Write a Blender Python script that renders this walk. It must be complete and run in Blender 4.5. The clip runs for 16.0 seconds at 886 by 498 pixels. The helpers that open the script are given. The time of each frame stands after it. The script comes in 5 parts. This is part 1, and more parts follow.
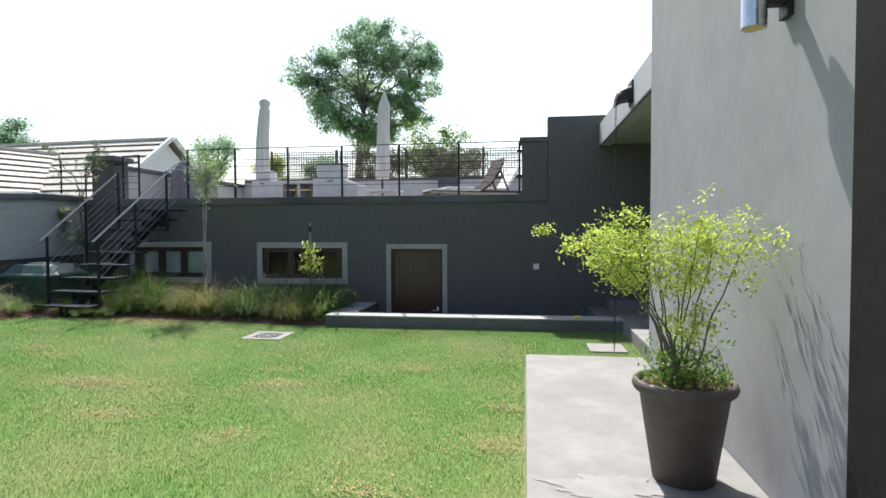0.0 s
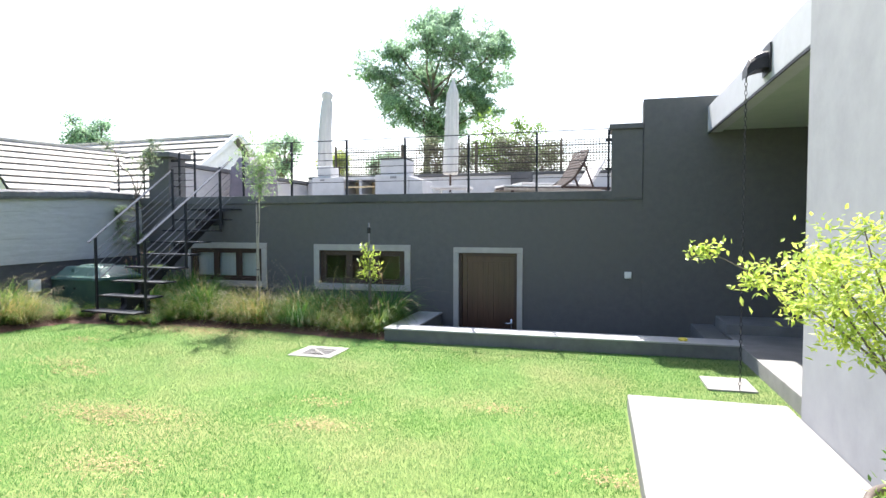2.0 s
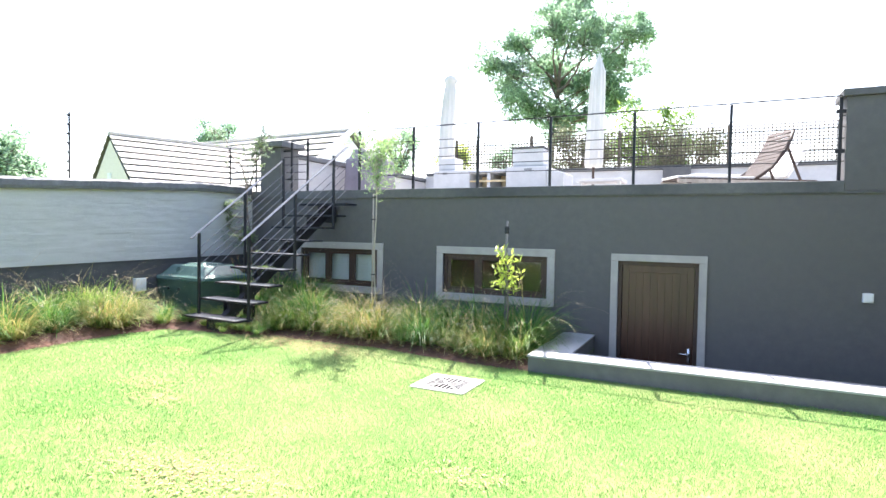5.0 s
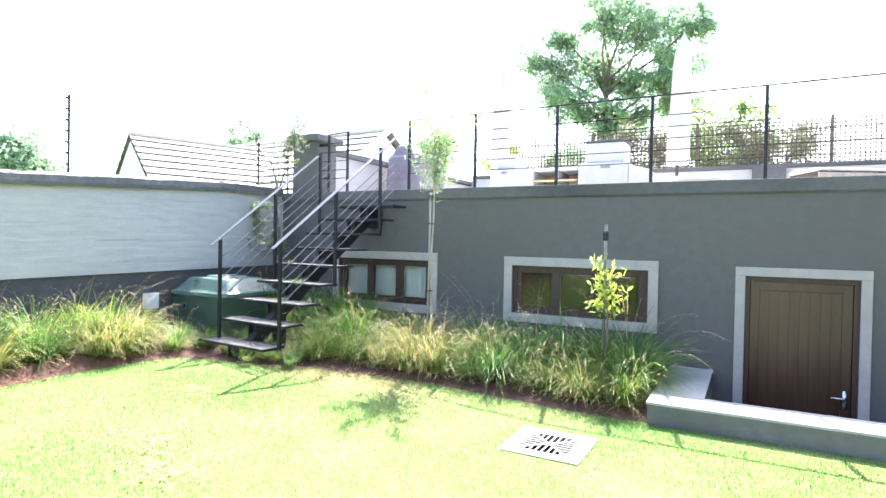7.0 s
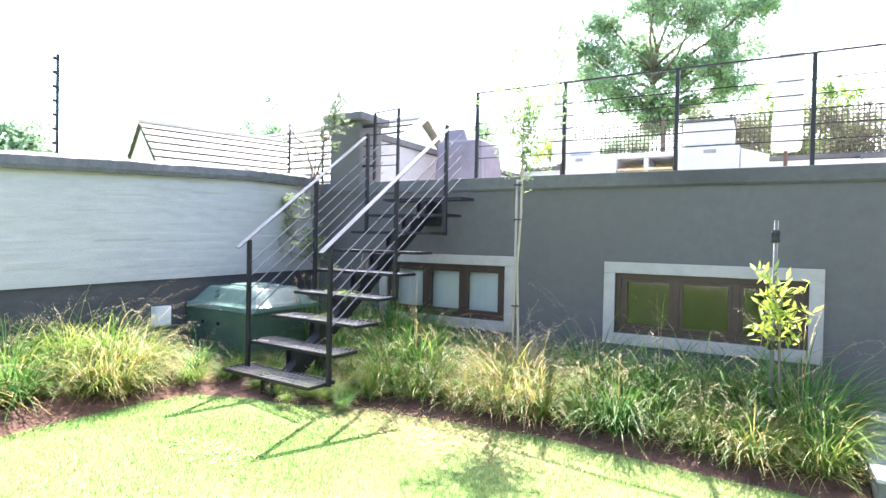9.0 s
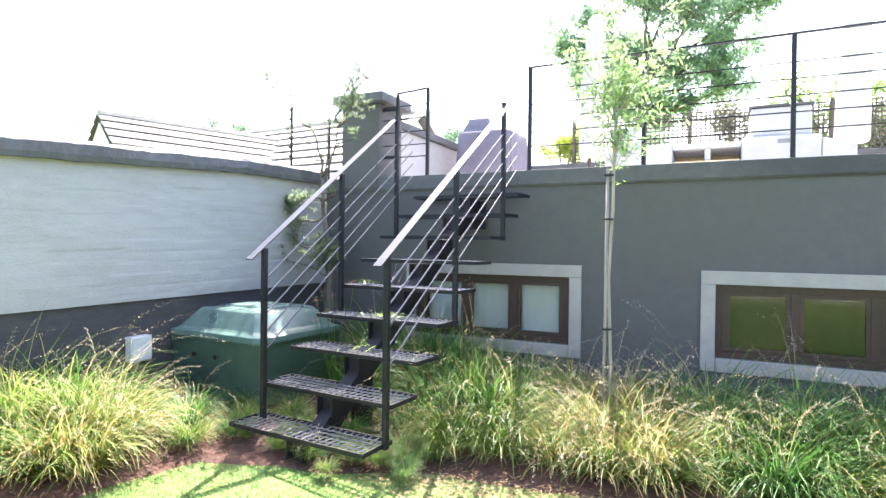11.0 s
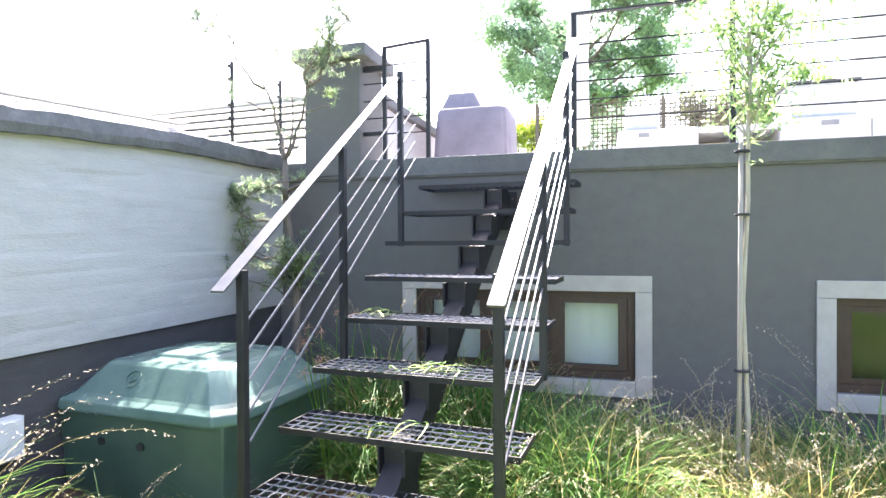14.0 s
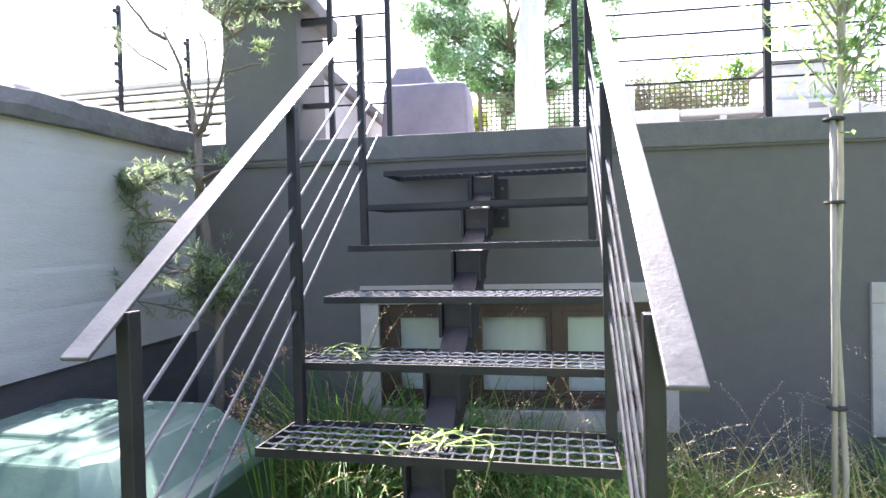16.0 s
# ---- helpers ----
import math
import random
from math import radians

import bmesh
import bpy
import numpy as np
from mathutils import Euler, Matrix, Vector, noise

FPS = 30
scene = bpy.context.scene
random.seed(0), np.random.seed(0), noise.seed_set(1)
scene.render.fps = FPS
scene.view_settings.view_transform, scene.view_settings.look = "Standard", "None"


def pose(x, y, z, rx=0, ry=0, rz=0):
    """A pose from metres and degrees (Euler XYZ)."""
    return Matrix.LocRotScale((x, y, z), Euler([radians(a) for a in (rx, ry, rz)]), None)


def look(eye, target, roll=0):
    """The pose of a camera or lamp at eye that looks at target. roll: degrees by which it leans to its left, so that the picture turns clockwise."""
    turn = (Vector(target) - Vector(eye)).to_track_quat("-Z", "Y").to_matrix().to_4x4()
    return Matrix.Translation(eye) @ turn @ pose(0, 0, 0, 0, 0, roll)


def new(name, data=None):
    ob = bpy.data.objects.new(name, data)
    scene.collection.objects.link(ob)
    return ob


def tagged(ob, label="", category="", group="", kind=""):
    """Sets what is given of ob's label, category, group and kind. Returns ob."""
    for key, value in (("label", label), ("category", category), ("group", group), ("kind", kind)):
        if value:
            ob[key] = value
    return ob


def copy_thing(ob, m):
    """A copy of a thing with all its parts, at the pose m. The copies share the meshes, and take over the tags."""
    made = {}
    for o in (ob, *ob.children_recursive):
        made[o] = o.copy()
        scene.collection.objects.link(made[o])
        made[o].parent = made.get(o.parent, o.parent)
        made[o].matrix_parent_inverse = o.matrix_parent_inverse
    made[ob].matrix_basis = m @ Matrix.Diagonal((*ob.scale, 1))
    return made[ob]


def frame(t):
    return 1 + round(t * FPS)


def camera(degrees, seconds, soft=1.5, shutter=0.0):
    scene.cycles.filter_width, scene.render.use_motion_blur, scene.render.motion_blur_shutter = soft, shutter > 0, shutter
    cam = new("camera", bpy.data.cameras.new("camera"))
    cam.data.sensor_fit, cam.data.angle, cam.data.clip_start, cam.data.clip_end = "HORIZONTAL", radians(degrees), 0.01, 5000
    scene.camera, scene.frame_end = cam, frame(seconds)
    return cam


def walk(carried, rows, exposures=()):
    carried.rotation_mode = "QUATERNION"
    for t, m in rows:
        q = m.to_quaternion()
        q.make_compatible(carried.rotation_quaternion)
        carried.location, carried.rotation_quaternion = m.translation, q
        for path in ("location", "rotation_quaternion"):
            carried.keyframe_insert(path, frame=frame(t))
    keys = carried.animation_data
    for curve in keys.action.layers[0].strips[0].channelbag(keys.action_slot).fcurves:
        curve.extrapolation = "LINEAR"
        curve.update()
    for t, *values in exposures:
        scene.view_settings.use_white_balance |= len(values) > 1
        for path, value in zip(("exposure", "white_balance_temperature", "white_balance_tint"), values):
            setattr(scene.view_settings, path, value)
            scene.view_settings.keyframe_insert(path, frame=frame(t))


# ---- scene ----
cam = camera(75.6, 16.0)
PATH = [
    (0, (1.514, -0.275, 1.487), (1.228, 1.704, 1.419), -0.2),
    (0.5, (1.436, 0.031, 1.517), (1.124, 2.005, 1.447), -0.2),
    (1, (1.372, 0.319, 1.549), (1.019, 2.286, 1.472), -0.1),
    (1.5, (1.325, 0.615, 1.56), (0.875, 2.562, 1.483), -0.0),
    (2, (1.254, 0.91, 1.565), (0.732, 2.839, 1.486), 0.0),
    (2.5, (1.195, 1.188, 1.567), (0.604, 3.097, 1.49), 0.1),
    (3, (1.113, 1.462, 1.575), (0.418, 3.335, 1.496), 0.1),
    (3.5, (0.941, 1.68, 1.572), (0.126, 3.505, 1.488), 0.1),
    (4, (0.735, 1.893, 1.542), (-0.108, 3.705, 1.463), 0.3),
    (4.2, (0.628, 1.976, 1.538), (-0.214, 3.789, 1.457), 0.6),
    (6.3, (-0.438, 3.137, 1.399), (-1.375, 4.903, 1.374), 0.9),
    (6.5, (-0.561, 3.245, 1.403), (-1.507, 5.007, 1.377), 0.9),
    (7, (-0.909, 3.458, 1.428), (-1.854, 5.221, 1.4), 1.1),
    (7.5, (-1.214, 3.717, 1.412), (-2.175, 5.471, 1.387), 1.1),
    (8, (-1.532, 3.957, 1.422), (-2.519, 5.696, 1.391), 1.1),
    (8.5, (-1.849, 4.183, 1.424), (-2.841, 5.919, 1.401), 1.2),
    (9, (-2.211, 4.393, 1.434), (-3.189, 6.137, 1.401), 1.2),
    (9.5, (-2.496, 4.599, 1.448), (-3.482, 6.339, 1.405), 1.2),
    (10, (-2.837, 4.774, 1.451), (-3.803, 6.524, 1.413), 1.2),
    (10.2, (-2.963, 4.82, 1.444), (-3.913, 6.58, 1.412), 1.2),
    (12.3, (-4.123, 5.491, 1.426), (-4.845, 7.357, 1.415), -0.0),
    (12.5, (-4.219, 5.553, 1.44), (-4.922, 7.426, 1.427), 0.1),
    (13, (-4.461, 5.704, 1.461), (-5.103, 7.598, 1.449), 0.0),
    (13.5, (-4.648, 5.859, 1.472), (-5.226, 7.774, 1.454), -0.1),
    (14, (-4.775, 6.048, 1.495), (-5.323, 7.971, 1.473), -0.3),
    (14.5, (-4.925, 6.232, 1.5), (-5.433, 8.166, 1.476), -0.4),
    (15, (-5.106, 6.438, 1.519), (-5.517, 8.395, 1.494), -0.6),
    (15.5, (-5.236, 6.645, 1.515), (-5.523, 8.624, 1.486), -0.8),
    (16, (-5.295, 6.84, 1.523), (-5.565, 8.816, 1.49), -1.4),
]
EXPOSURES = [(0, 0.76, 6450, 10), (1.5, 1.44, 6450, 11), (3.5, 1.98, 6400, 13), (6.2, 2.56, 6450, 14), (7, 2.72, 6450, 14), (8.2, 2.85, 6500, 15), (10, 2.7, 6550, 16), (12.5, 2.76, 6650, 18), (13.2, 2.88, 6700, 18), (14.2, 2.95, 6700, 18), (14.8, 2.86, 6700, 18), (15.5, 2.66, 6700, 19), (16, 2.6, 6700, 19)]
walk(cam, [(t, look(eye, target, roll)) for t, eye, target, roll in PATH], EXPOSURES)

# ---- world and sun ----
SUN_TO = Vector((-0.185, 0.69, 1.0)).normalized()
world = bpy.data.worlds.new("world")
scene.world = world
world.use_nodes = True
wn = world.node_tree.nodes
sky = wn.new("ShaderNodeTexSky")
sky.sky_type = "NISHITA"
sky.sun_disc = False
sky.sun_elevation = math.asin(SUN_TO.z)
sky.sun_rotation = math.atan2(SUN_TO.x, SUN_TO.y)
sky.air_density, sky.dust_density, sky.ozone_density = 1.0, 2.5, 1.0
wn["Background"].inputs["Strength"].default_value = 0.13
world.node_tree.links.new(sky.outputs[0], wn["Background"].inputs["Color"])
sun_data = bpy.data.lights.new("sun", "SUN")
sun_data.energy, sun_data.angle, sun_data.color = 4.9, radians(0.55), (1.0, 0.96, 0.9)
sun = new("sun", sun_data)
sun.matrix_world = look(SUN_TO * 40, (0, 0, 0))


# ---- materials ----
def setp(node, name, value):
    if name in node.inputs:
        node.inputs[name].default_value = value


def rgba(c):
    return (c[0], c[1], c[2], 1.0)


def surface(name, a, b, scale=6.0, rough=0.7, bump=0.15, bump_scale=60.0, metal=0.0, stretch=(1, 1, 1), big=None, big_scale=0.6,
            spec=0.5, island=0.0, rand=0.0, leaf=0.0):
    """Two-scale procedural surface: grain a to b, large stains towards big, fine relief."""
    m = bpy.data.materials.new(name)
    m.use_nodes = True
    nt = m.node_tree
    n, l = nt.nodes, nt.links
    p = n["Principled BSDF"]
    co = n.new("ShaderNodeTexCoord")
    mp = n.new("ShaderNodeMapping")
    mp.inputs["Scale"].default_value = stretch
    l.new(co.outputs["Object"], mp.inputs["Vector"])
    t1 = n.new("ShaderNodeTexNoise")
    t1.inputs["Scale"].default_value, t1.inputs["Detail"].default_value, t1.inputs["Roughness"].default_value = scale, 6.0, 0.65
    l.new(mp.outputs[0], t1.inputs["Vector"])
    r1 = n.new("ShaderNodeValToRGB")
    r1.color_ramp.elements[0].position, r1.color_ramp.elements[1].position = 0.32, 0.68
    r1.color_ramp.elements[0].color, r1.color_ramp.elements[1].color = rgba(a), rgba(b)
    l.new(t1.outputs["Fac"], r1.inputs[0])
    col = r1.outputs[0]
    if big:
        t2 = n.new("ShaderNodeTexNoise")
        t2.inputs["Scale"].default_value, t2.inputs["Detail"].default_value = big_scale, 5.0
        l.new(mp.outputs[0], t2.inputs["Vector"])
        r2 = n.new("ShaderNodeMapRange")
        r2.inputs[1].default_value, r2.inputs[2].default_value, r2.inputs[4].default_value = 0.42, 0.72, 0.8
        l.new(t2.outputs["Fac"], r2.inputs[0])
        mx = n.new("ShaderNodeMixRGB")
        mx.inputs[2].default_value = rgba(big)
        l.new(r2.outputs[0], mx.inputs[0])
        l.new(col, mx.inputs[1])
        col = mx.outputs[0]
    if island or rand:
        src = n.new("ShaderNodeNewGeometry").outputs["Random Per Island"] if island else n.new("ShaderNodeObjectInfo").outputs["Random"]
        amount = island or rand
        mr = n.new("ShaderNodeMapRange")
        mr.inputs[3].default_value, mr.inputs[4].default_value = 1.0 - amount, 1.0 + amount
        l.new(src, mr.inputs[0])
        hs = n.new("ShaderNodeHueSaturation")
        l.new(mr.outputs[0], hs.inputs["Value"])
        l.new(col, hs.inputs["Color"])
        if leaf:
            mh = n.new("ShaderNodeMapRange")
            mh.inputs[3].default_value, mh.inputs[4].default_value = 0.52, 0.475
            l.new(src, mh.inputs[0])
            l.new(mh.outputs[0], hs.inputs["Hue"])
        col = hs.outputs[0]
    l.new(col, p.inputs["Base Color"])
    setp(p, "Metallic", metal)
    setp(p, "Specular IOR Level", spec)
    rr = n.new("ShaderNodeMapRange")
    rr.inputs[3].default_value, rr.inputs[4].default_value = max(0.02, rough - 0.1), min(1.0, rough + 0.1)
    l.new(t1.outputs["Fac"], rr.inputs[0])
    l.new(rr.outputs[0], p.inputs["Roughness"])
    if bump:
        t3 = n.new("ShaderNodeTexNoise")
        t3.inputs["Scale"].default_value, t3.inputs["Detail"].default_value = bump_scale, 4.0
        l.new(mp.outputs[0], t3.inputs["Vector"])
        bp = n.new("ShaderNodeBump")
        bp.inputs["Strength"].default_value, bp.inputs["Distance"].default_value = bump, 0.01
        l.new(t3.outputs["Fac"], bp.inputs["Height"])
        l.new(bp.outputs[0], p.inputs["Normal"])
    if leaf:
        tr = n.new("ShaderNodeBsdfTranslucent")
        l.new(col, tr.inputs["Color"])
        ms = n.new("ShaderNodeMixShader")
        ms.inputs[0].default_value = leaf
        l.new(p.outputs[0], ms.inputs[1])
        l.new(tr.outputs[0], ms.inputs[2])
        l.new(ms.outputs[0], n["Material Output"].inputs["Surface"])
    return m


def glass(name, tint=(0.9, 0.95, 0.93), rough=0.01):
    m = bpy.data.materials.new(name)
    m.use_nodes = True
    p = m.node_tree.nodes["Principled BSDF"]
    p.inputs["Base Color"].default_value = rgba(tint)
    setp(p, "Transmission Weight", 1.0)
    setp(p, "Roughness", rough)
    setp(p, "IOR", 1.4)
    wave = m.node_tree.nodes.new("ShaderNodeTexNoise")
    wave.inputs["Scale"].default_value = 3.0
    bp = m.node_tree.nodes.new("ShaderNodeBump")
    bp.inputs["Strength"].default_value, bp.inputs["Distance"].default_value = 0.15, 0.02
    m.node_tree.links.new(wave.outputs["Fac"], bp.inputs["Height"])
    m.node_tree.links.new(bp.outputs[0], p.inputs["Normal"])
    return m


CHARCOAL = surface("charcoal_plaster", (0.102, 0.099, 0.099), (0.127, 0.123, 0.119), 9, 0.75, 0.2, 90, big=(0.114, 0.108, 0.1), big_scale=0.5, spec=0.3)
CHARCOAL_CAP = surface("charcoal_cap", (0.11, 0.11, 0.112), (0.145, 0.143, 0.14), 12, 0.8, 0.4, 50, big=(0.05, 0.05, 0.05), spec=0.3)
HOUSE_PLASTER = surface("grey_house_plaster", (0.27, 0.273, 0.283), (0.32, 0.323, 0.332), 4, 0.85, 0.05, 50, big=(0.36, 0.362, 0.365), big_scale=0.9, spec=0.25)
FASCIA = surface("pale_fascia", (0.42, 0.42, 0.435), (0.49, 0.49, 0.505), 5, 0.7, 0.1, 60, big=(0.48, 0.48, 0.5), spec=0.3)
SOFFIT = surface("green_grey_soffit", (0.36, 0.4, 0.35), (0.42, 0.45, 0.4), 4, 0.8, 0.08, 60)
BAGGED_WHITE = surface("bagged_white_brick", (0.4, 0.388, 0.38), (0.47, 0.458, 0.45), 6, 0.85, 0.3, 45, stretch=(1, 1, 3), big=(0.47, 0.46, 0.45), big_scale=0.8, spec=0.2)
BAGGED_DARK = surface("bagged_dark_brick", (0.075, 0.073, 0.075), (0.1, 0.098, 0.098), 8, 0.85, 0.4, 45, stretch=(1, 1, 3), big=(0.06, 0.058, 0.058), spec=0.2)
COPING = surface("rough_cement_coping", (0.11, 0.11, 0.115), (0.17, 0.17, 0.175), 14, 0.9, 0.7, 40, big=(0.09, 0.09, 0.09), big_scale=2)
SURROUND = surface("pale_cement_surround", (0.36, 0.335, 0.31), (0.43, 0.405, 0.375), 10, 0.8, 0.25, 70, big=(0.32, 0.3, 0.28), big_scale=1.5, spec=0.3)
PLINTH = surface("plinth_cement", (0.13, 0.13, 0.125), (0.18, 0.178, 0.17), 9, 0.8, 0.3, 60, big=(0.11, 0.11, 0.1), big_scale=1.2)
PLINTH_TOP = surface("pale_plinth_top", (0.37, 0.37, 0.37), (0.44, 0.44, 0.435), 8, 0.75, 0.2, 60, big=(0.32, 0.32, 0.31), big_scale=1.3)
CONCRETE = surface("paving_concrete", (0.185, 0.18, 0.175), (0.265, 0.26, 0.25), 5, 0.75, 0.25, 80, big=(0.15, 0.147, 0.143), big_scale=1.6)
CONCRETE_DARK = surface("damp_concrete", (0.2, 0.2, 0.2), (0.28, 0.275, 0.27), 6, 0.8, 0.25, 60, big=(0.16, 0.16, 0.16))
SOIL = surface("red_brown_soil", (0.07, 0.034, 0.022), (0.145, 0.07, 0.045), 18, 0.95, 1.0, 30, big=(0.05, 0.027, 0.02), big_scale=3)
TURF = surface("turf_ground", (0.085, 0.16, 0.035), (0.17, 0.25, 0.07), 22, 0.95, 0.8, 140, big=(0.24, 0.23, 0.1), big_scale=0.8, spec=0.2)
BLADE = surface("lawn_blade", (0.075, 0.215, 0.042), (0.19, 0.365, 0.135), 1.1, 0.6, 0, big=(0.325, 0.385, 0.2), big_scale=0.4, island=0.32, leaf=0.45, spec=0.25)
THATCH = surface("dry_thatch", (0.24, 0.16, 0.075), (0.38, 0.28, 0.14), 20, 0.9, 0, island=0.35)
LEAF_PALE = surface("pale_young_leaf", (0.19, 0.32, 0.12), (0.34, 0.47, 0.2), 3, 0.45, 0, island=0.35, leaf=0.5, spec=0.35)
REED = surface("grass_clump_blade", (0.075, 0.2, 0.03), (0.19, 0.33, 0.065), 2.0, 0.5, 0, big=(0.33, 0.36, 0.1), big_scale=1.6, island=0.45, leaf=0.4, spec=0.35)
REED_DEEP = surface("deep_green_blade", (0.04, 0.15, 0.03), (0.11, 0.26, 0.055), 2.0, 0.5, 0, big=(0.18, 0.31, 0.07), big_scale=1.6, island=0.45, leaf=0.4, spec=0.4)
STRAW = surface("golden_grass_blade", (0.4, 0.32, 0.12), (0.55, 0.46, 0.2), 2.0, 0.55, 0, big=(0.36, 0.34, 0.09), big_scale=2, island=0.35, leaf=0.4, spec=0.35)
SEED = surface("straw_seed_head", (0.58, 0.5, 0.38), (0.7, 0.62, 0.5), 8, 0.8, 0, island=0.25, leaf=0.4)
DRY_FLOWER = surface("dry_flower", (0.3, 0.17, 0.1), (0.48, 0.32, 0.22), 8, 0.85, 0, island=0.35, leaf=0.3)
LEAF = surface("fresh_leaf", (0.12, 0.24, 0.04), (0.24, 0.38, 0.08), 3, 0.45, 0, island=0.35, leaf=0.45, spec=0.35)
LEAF_FEATHER = surface("feathery_leaf", (0.14, 0.2, 0.14), (0.24, 0.31, 0.21), 3, 0.5, 0, big=(0.3, 0.42, 0.16), big_scale=4, island=0.4, leaf=0.5, spec=0.35)
# Pier colour is far darker than the charcoal plaster.
DARK_PIER = surface("near_black_pier", (0.018, 0.017, 0.016), (0.026, 0.025, 0.024), 9, 0.9, 0.06, 80, big=(0.022, 0.02, 0.019), spec=0.1)
LEAF_LIME = surface("lime_leaf", (0.36, 0.48, 0.07), (0.52, 0.62, 0.14), 3, 0.45, 0, island=0.25, leaf=0.5, spec=0.35)
# Leaves paled and greyed to put haze and glare into their colour.
LEAF_TREE = surface("hazed_tree_leaf", (0.21, 0.35, 0.22), (0.37, 0.51, 0.35), 0.6, 0.5, 0, island=0.35, leaf=0.55, spec=0.3)
LEAF_BRONZE = surface("bronze_leaf", (0.12, 0.155, 0.085), (0.2, 0.215, 0.125), 1, 0.55, 0, island=0.4, leaf=0.3)
BARK = surface("grey_bark", (0.12, 0.095, 0.075), (0.2, 0.165, 0.135), 20, 0.9, 0.6, 40, stretch=(1, 1, 0.3))
BARK_PALE = surface("pale_bark", (0.3, 0.27, 0.22), (0.42, 0.38, 0.31), 30, 0.85, 0.4, 60, stretch=(1, 1, 0.3))
STAKE = surface("weathered_stake", (0.27, 0.24, 0.2), (0.38, 0.34, 0.29), 20, 0.9, 0.4, 60, stretch=(1, 1, 0.15))
RUBBER = surface("black_rubber", (0.015, 0.015, 0.016), (0.03, 0.03, 0.03), 20, 0.7, 0.1, 60)
STEEL = surface("black_painted_steel", (0.009, 0.009, 0.012), (0.018, 0.018, 0.022), 14, 0.5, 0.12, 80, big=(0.026, 0.023, 0.024), big_scale=2.5, spec=0.35)
# Wires paler than the frames: their glints are put into the colour.
WIRE = surface("glinting_steel_wire", (0.12, 0.12, 0.13), (0.24, 0.24, 0.25), 40, 0.32, 0.0, metal=0.6, spec=0.7)
STEEL_ROD = surface("grey_steel_rod", (0.05, 0.05, 0.055), (0.1, 0.1, 0.107), 20, 0.3, 0.05, 80, metal=0.3, spec=0.9)
GALV = surface("grey_flat_bar", (0.05, 0.052, 0.058), (0.085, 0.087, 0.095), 18, 0.4, 0.08, 90, metal=0.2, big=(0.045, 0.047, 0.052), big_scale=4, spec=0.7)
DOORWOOD = surface("dark_stained_door", (0.05, 0.021, 0.012), (0.078, 0.034, 0.019), 6, 0.34, 0.06, 30, stretch=(2.2, 2.2, 0.2), big=(0.022, 0.011, 0.008), big_scale=0.5)
FRAMEWOOD = surface("dark_stained_frame", (0.036, 0.018, 0.012), (0.06, 0.03, 0.019), 10, 0.5, 0.2, 40, stretch=(3, 3, 1))
WOOD = surface("oiled_hardwood", (0.03, 0.017, 0.012), (0.06, 0.034, 0.023), 12, 0.6, 0.25, 40, stretch=(1, 4, 4))
CHROME = surface("brushed_chrome", (0.55, 0.55, 0.56), (0.65, 0.65, 0.66), 30, 0.25, 0.0, metal=1.0)
PLASTIC_GREEN = surface("green_plastic", (0.045, 0.085, 0.06), (0.06, 0.105, 0.075), 6, 0.42, 0.1, 90, big=(0.07, 0.115, 0.085), big_scale=1.5)
PLASTIC_LID = surface("pale_green_lid", (0.07, 0.13, 0.11), (0.11, 0.18, 0.155), 5, 0.25, 0.06, 60, big=(0.15, 0.22, 0.195), big_scale=2.2)
WHITE_PLASTIC = surface("white_plastic", (0.66, 0.66, 0.64), (0.74, 0.74, 0.72), 10, 0.4, 0.03, 60)
YELLOW = surface("yellow_plastic", (0.62, 0.5, 0.05), (0.7, 0.58, 0.08), 12, 0.45, 0.05, 60)
POT = surface("brown_clay_pot", (0.085, 0.062, 0.052), (0.13, 0.1, 0.085), 10, 0.65, 0.25, 70, big=(0.075, 0.058, 0.052), big_scale=3)
WHITEWASH = surface("whitewashed_masonry", (0.47, 0.46, 0.45), (0.57, 0.56, 0.545), 6, 0.85, 0.3, 50, big=(0.43, 0.42, 0.41))
OCHRE = surface("ochre_niche", (0.55, 0.42, 0.22), (0.62, 0.5, 0.3), 6, 0.8, 0.1, 50)
CANVAS = surface("cream_canvas", (0.5, 0.485, 0.45), (0.59, 0.575, 0.54), 7, 0.9, 0.3, 30, stretch=(3, 3, 0.5), big=(0.45, 0.435, 0.41), big_scale=2)
COVER = surface("mauve_grey_cover", (0.15, 0.13, 0.155), (0.21, 0.185, 0.215), 5, 0.7, 0.5, 18, big=(0.25, 0.22, 0.25), big_scale=1.5)
CUSHION = surface("pale_cushion", (0.62, 0.6, 0.57), (0.7, 0.68, 0.65), 9, 0.9, 0.2, 60)
LATTICE = surface("weathered_lattice", (0.075, 0.062, 0.045), (0.13, 0.11, 0.08), 15, 0.85, 0.2, 50)
TILE = surface("pale_roof_tile", (0.46, 0.42, 0.37), (0.56, 0.52, 0.46), 5, 0.85, 0.3, 50, big=(0.4, 0.37, 0.33), big_scale=0.8)
TILE_GAP = surface("roof_underlay", (0.13, 0.12, 0.11), (0.18, 0.17, 0.16), 8, 0.9, 0.1)
GABLE = surface("cream_gable_brick", (0.66, 0.59, 0.52), (0.74, 0.67, 0.6), 8, 0.85, 0.3, 40, stretch=(1, 1, 4))
WHITE_PAINT = surface("white_barge_paint", (0.7, 0.7, 0.69), (0.78, 0.78, 0.77), 6, 0.6, 0.05)
BLIND = surface("white_roller_blind", (0.55, 0.56, 0.55), (0.63, 0.64, 0.63), 6, 0.85, 0.15, 120, stretch=(1, 1, 0.2))
